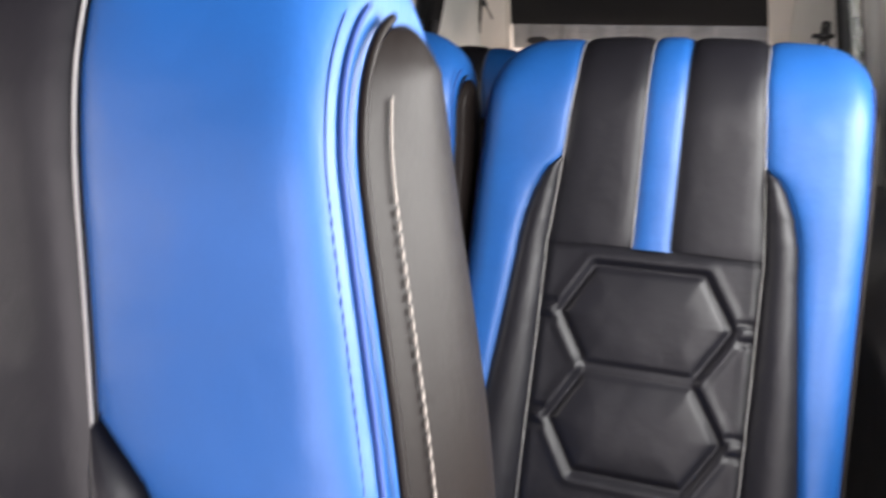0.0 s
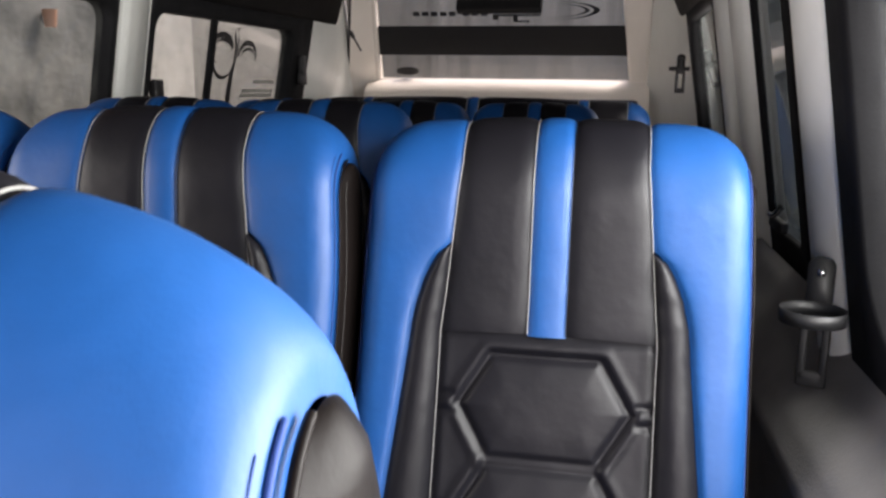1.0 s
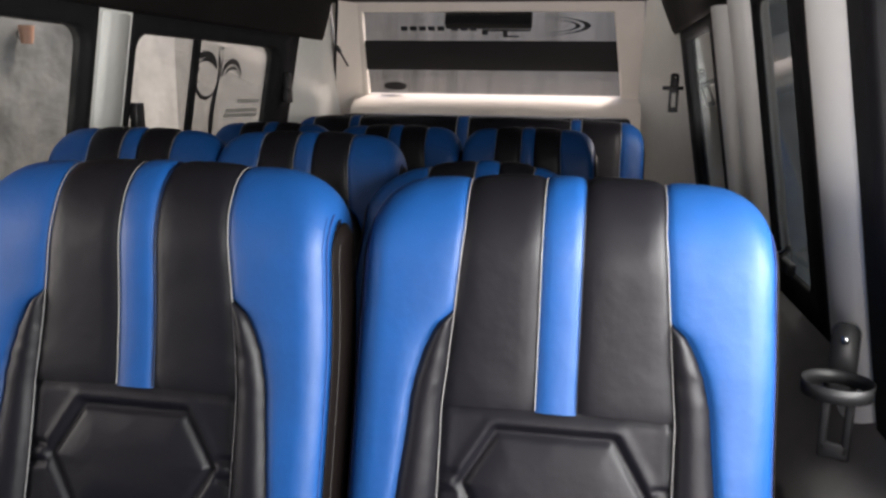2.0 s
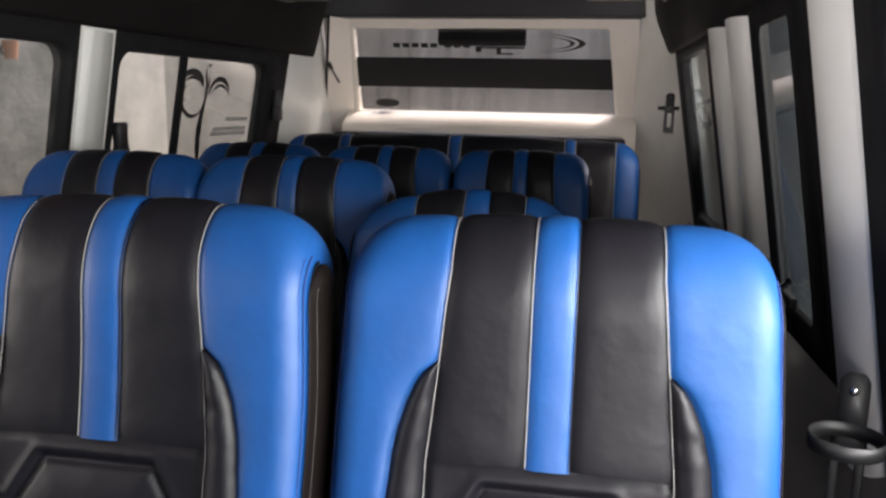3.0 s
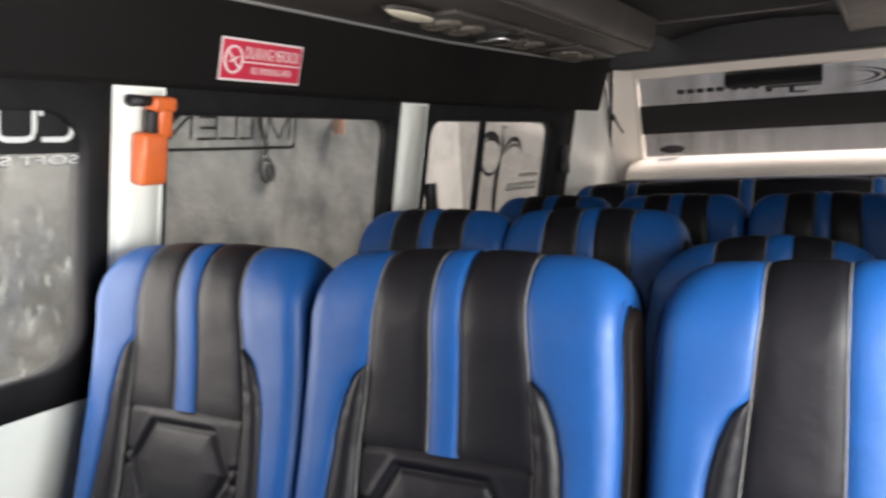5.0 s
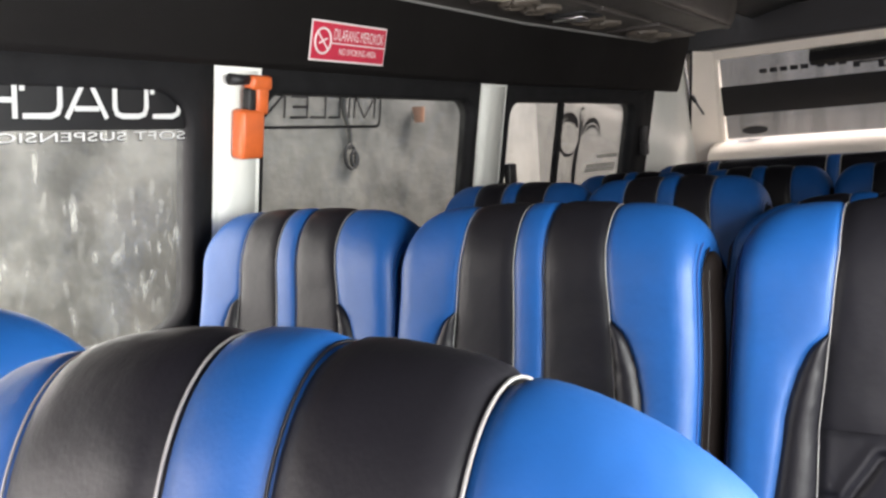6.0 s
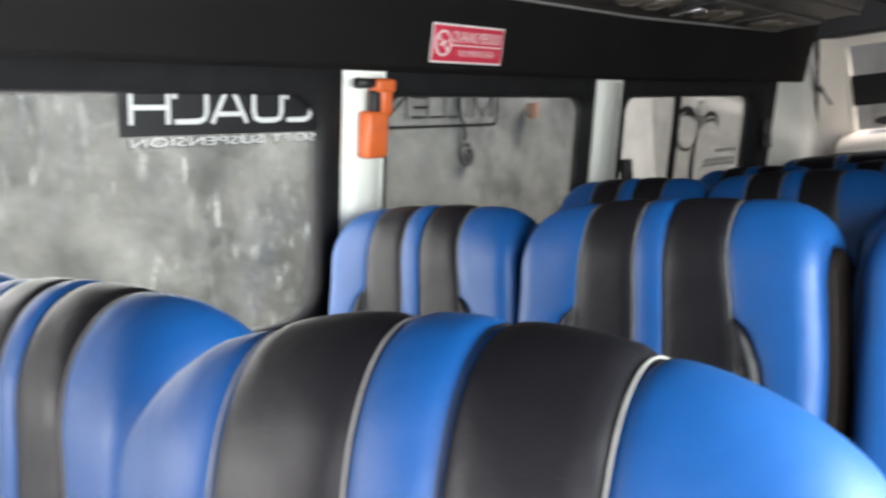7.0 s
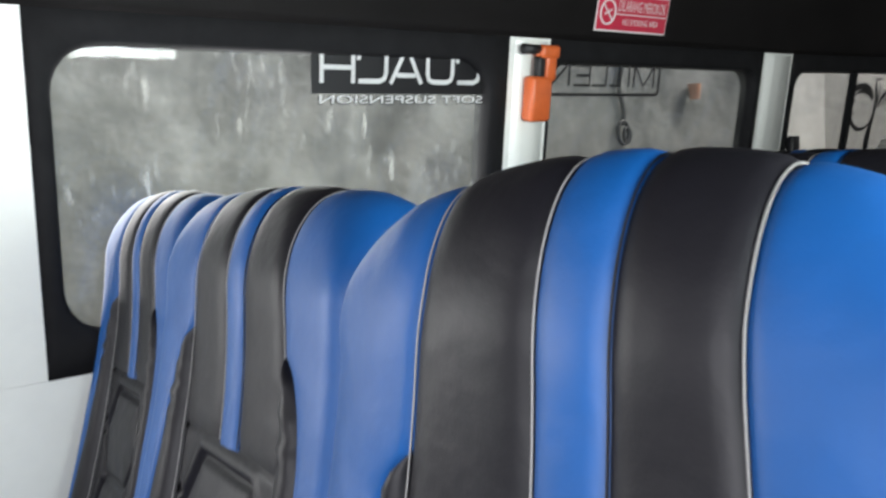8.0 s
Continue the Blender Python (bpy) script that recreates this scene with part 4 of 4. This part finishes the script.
# no-smoking sign on the cove
def sign():
    o = Vector((-0.804, 1.600, 1.344))
    up = Vector((0.045, 0, 0.165)).normalized()
    x = Vector((0, 1, 0))
    n = x.cross(up)
    m = Matrix(((x.x, up.x, n.x, o.x), (x.y, up.y, n.y, o.y), (x.z, up.z, n.z, o.z), (0, 0, 0, 1))) @ Matrix.Translation((0, 0, 0.004))
    root = thing("no_smoking_sign", "red and white no-smoking sticker on the cove", "sign")
    w, h = 0.245, 0.084
    part("sign_border", box(0, w, 0, h, 0, 0.0015, 0, m), STICKWHITE, root, smooth=False)
    part("sign_face", box(0.004, w - 0.004, 0.004, h - 0.004, 0.001, 0.003, 0, m), RED, root, smooth=False)
    t = m @ Matrix.Translation((0, 0, 0.0036))
    part("lettering", text_bm("DILARANG MEROKOK", 0.165, 0.024, t @ Matrix.Translation((0.068, 0.046, 0))), STICKWHITE, root, smooth=False)
    part("lettering", text_bm("NO SMOKING AREA", 0.125, 0.014, t @ Matrix.Translation((0.088, 0.016, 0))), STICKWHITE, root, smooth=False)
    part("sign_rule", box(0.062, w - 0.006, 0.038, 0.0405, 0.0030, 0.0036, 0, m), STICKWHITE, root, smooth=False)
    bm = bmesh.new()
    add_tube(bm, [t @ Vector((0.035 + 0.024 * math.cos(2 * math.pi * k / 28), 0.042 + 0.026 * math.sin(2 * math.pi * k / 28), 0)) for k in range(28)], 0.0025, 6, closed=True)
    add_tube(bm, [t @ Vector((0.019, 0.058, 0)), t @ Vector((0.051, 0.026, 0))], 0.002, 6)
    add_tube(bm, [t @ Vector((0.023, 0.036, 0)), t @ Vector((0.047, 0.048, 0))], 0.002, 6)
    part("pictogram", bm, STICKWHITE, root)


sign()


# emergency hammer on the first pillar
def hammer():
    root = thing("emergency_hammer", "orange plastic emergency hammer in its wall holder", "hammer")
    base = left(1.438, 1.15, 0)
    m = Matrix.Translation((base.x + 0.013, 1.438, 1.15)) @ pose(0, 0, 0, 0, 10, 0)
    part("holder", box(0, 0.035, -0.034, 0.024, 0.0, 0.095, 0.008, m), ORANGE, root, "orange plastic holder")
    part("handle", box(0.008, 0.034, 0.002, 0.034, 0.085, 0.158, 0.007, m), ORANGE, root)
    bm = box(0.006, 0.036, -0.012, 0.040, 0.132, 0.160, 0.007, m)
    head = part("hammer_head", bm, ORANGE, root)
    bm = bmesh.new()
    add_cyl(bm, 0.009, 0.011, 0.05, m @ pose(0.02, -0.03, 0.150, 90, 0, 0))
    part("steel_tip", bm, BLACKPL, head, "black steel striking tip")
    bm = bmesh.new()
    add_cyl(bm, 0.004, 0.007, 0.02, m @ pose(0.022, -0.012, 0.148, 90, 0, 0))
    part("collar", bm, CHROME, head)
    part("strap", box(0.010, 0.030, -0.016, 0.004, 0.085, 0.135, 0.004, m), BLACKPL, root)


hammer()


# cup holders on the pillars
def cup_holder(m):
    root = thing("cup_holder", "black plastic folding cup holder screwed to a pillar", "cup holder", "cup holders")
    bm = bmesh.new()
    pl = rounded_rect(-0.018, 0.018, -0.035, 0.047, 0.014)
    f = [bm.verts.new((x, 0, z)) for x, z in pl]
    g = [bm.verts.new((x, -0.008, z)) for x, z in pl]
    bm.faces.new(f[::-1])
    bm.faces.new(g)
    for k in range(len(f)):
        bm.faces.new((f[k], f[(k + 1) % len(f)], g[(k + 1) % len(f)], g[k]))
    part("back_plate", bm, BLACKPL, root)
    bm = bmesh.new()
    add_cyl(bm, 0.0055, 0.0055, 0.003, pose(0.0, -0.009, 0.026, 90, 0, 0), 16)
    part("screw", bm, CHROME, root, "bright screw head")
    bm = bmesh.new()
    n = 36
    for k in range(n):
        a, b = 2 * math.pi * k / n, 2 * math.pi * (k + 1) / n
        q = []
        for t in (a, b):
            q.append([Vector((r * math.cos(t), -0.052 + r * math.sin(t), z)) for r, z in ((0.045, -0.014), (0.044, -0.032), (0.0415, -0.032), (0.0425, -0.014))])
        for i in range(4):
            bm.faces.new([bm.verts.new(v) for v in (q[0][i], q[1][i], q[1][(i + 1) % 4], q[0][(i + 1) % 4])])
    bmesh.ops.remove_doubles(bm, verts=bm.verts[:], dist=0.0001)
    part("ring", bm, BLACKPL, root)
    bm = bmesh.new()
    for x in (-0.021, 0.009):
        add_box(bm, x, x + 0.012, -0.010, -0.001, -0.128, -0.030, 0.003)
    add_box(bm, -0.021, 0.021, -0.010, -0.001, -0.136, -0.112, 0.004)
    add_box(bm, -0.021, 0.021, -0.010, -0.001, -0.046, -0.030, 0.003)
    part("cage", bm, BLACKPL, root)
    root.matrix_basis = m
    return root


ch = cup_holder(pose(0.672, 1.432, 0.836, 0, 0, -22) @ Matrix.Diagonal((0.86, 0.86, 0.92, 1)))
ch2 = copy_thing(ch, pose(0.660, 3.50, 1.170, 0, 0, -12) @ Matrix.Diagonal((0.95, 0.9, 0.82, 1)))

# dark door panel with armrest shoulder below the door-side windows
bm = bmesh.new()
def shoulder(u, v):
    y = 0.2 + 3.2 * v
    pts = [(0.745, 0.765), (0.722, 0.750), (0.695, 0.715), (0.652, 0.675), (0.628, 0.635), (0.640, 0.58), (0.655, 0.45), (0.66, 0.0)]
    k = min(len(pts) - 2, int(u * (len(pts) - 1)))
    t = u * (len(pts) - 1) - k
    return Vector((pts[k][0] + (pts[k + 1][0] - pts[k][0]) * t, y, pts[k][1] + (pts[k + 1][1] - pts[k][1]) * t))
add_grid(bm, shoulder, 28, 30)
tagged(mesh_ob("door_panel", bm, PANEL), "grey plastic door panel with a rounded shoulder", "panel", kind="structure")

# things hanging on the concrete wall outside
cup = thing("hanging_cup", "small orange plastic cup hooked on the concrete wall", "cup", at=pose(-1.612, 3.09, 1.277))
bm = bmesh.new()
for r0, r1, z0, z1 in ((0.020, 0.027, 0.0, 0.062), (0.024, 0.017, 0.062, 0.006)):
    add_grid(bm, lambda u, v: Vector(((r0 + (r1 - r0) * v) * math.cos(2 * math.pi * u), (r0 + (r1 - r0) * v) * math.sin(2 * math.pi * u), z0 + (z1 - z0) * v)), 20, 5)
part("cup_body", bm, CUPORANGE, cup)
bm = bmesh.new()
add_tube(bm, [Vector((-0.024 - 0.014 * math.sin(math.pi * k / 8), 0, 0.012 + 0.04 * k / 8)) for k in range(9)], 0.003, 6)
part("cup_handle", bm, BLACKPL, cup)

cord = thing("cable_coil", "dark looped cable hanging against the concrete wall", "cable", at=pose(-1.635, 2.66, 1.12))
bm = bmesh.new()
add_tube(bm, [Vector((0, 0.012 * math.sin(9 * k / 20), 0.06 + 0.28 * k / 20)) for k in range(21)], 0.010, 6)
part("cord_drop", bm, BLACKPL, cord)
for w, h, y, z in ((0.030, 0.045, 0.0, 0.03), (0.018, 0.03, 0.022, 0.02)):
    bm = bmesh.new()
    add_tube(bm, [Vector((0.004, y + w * math.cos(2 * math.pi * k / 24), z + h * math.sin(2 * math.pi * k / 24))) for k in range(24)], 0.007, 6, closed=True)
    part("cord_loop", bm, BLACKPL, cord)

# small latch boxes on the rear side window
latch = thing("window_latch", "black sliding window latch", "latch", "window latches")
part("latch_body", box(-0.012, 0.012, -0.022, 0.022, -0.035, 0.035, 0.005), BLACKPL, latch)
latch.matrix_basis = pose(xl(1.06, 2.52) + 0.004, 2.515, 1.055)
part("latch_foot", box(-0.010, 0.010, -0.03, 0.03, -0.075, -0.03, 0.005), BLACKPL, latch)
copy_thing(latch, pose(xl(1.16, 3.37) + 0.01, 3.37, 1.155))

# added shape: a chrome bar imitates the reflections on the door window's sill
sill_glint = thing("window_latch", "latch-shaped stand-in for reflections on the dark sill of the door window", "latch", "window latches", at=pose(xr(0.835) - 0.010, 2.03, 0.835))
part("latch_body", box(-0.008, 0.008, -0.055, 0.055, -0.022, 0.0, 0.004), BLACKPL, sill_glint)
bm = bmesh.new()
add_tube(bm, [Vector((-0.008, 0.045 - 0.09 * k / 8, 0.002 + 0.026 * (k / 8) ** 2)) for k in range(9)], 0.006, 8)
part("glint_bar", bm, CHROME, sill_glint, "bright bar standing in for pale reflections on the sill")

# ---- yard outside ----
tagged(mesh_ob("ground", box(-60, 60, -60, 60, -0.80, -0.60), GROUND, False), "grey concrete yard under the minibus", "ground", kind="structure")
tagged(mesh_ob("underbody", box(-0.98, 0.86, -1.18, 3.98, -0.6, -0.064), DARKSTEEL, False), "dark closed underbody below the bus floor", "underbody", kind="structure")
tagged(mesh_ob("yard_wall_left", box(-1.90, -1.65, -3.5, 3.62, -0.6, 1.95), CONCRETE, False), "blotchy grey concrete boundary wall", "wall", kind="structure")
tagged(mesh_ob("yard_wall_plaster", box(-2.10, -1.75, 3.62, 4.39, -0.6, 2.2), PLASTER, False), "pale plastered wall beyond the concrete wall", "wall", kind="structure")
tagged(mesh_ob("yard_wall_tan", box(-2.15, -1.82, 4.39, 7.6, -0.6, 2.1), TANWALL, False), "weathered tan wall beyond the plastered one", "wall", kind="structure")
# unseen wall, added to keep sky light out of the windscreen opening
tagged(mesh_ob("front_sky_blocker", box(-4.5, 4.5, -4.3, -4.0, -0.6, 4.2), GREYWALL, False), "unseen grey wall added to block the sky light ahead of the minibus", "wall", kind="structure")
tagged(mesh_ob("yard_wall_rear", box(-3.3, 4.2, 7.6, 7.9, -0.6, 2.0), STREAKED, False), "grey rain-streaked wall behind the minibus", "wall", kind="structure")
# added pale wall that makes window_4 look bright; its surface is invented
tagged(mesh_ob("yard_wall_right", box(2.2, 2.5, 2.2, 7.6, -0.6, 2.4), PALEFILL, False), "pale wall added to brighten the view through the front door-side window", "wall", kind="structure")
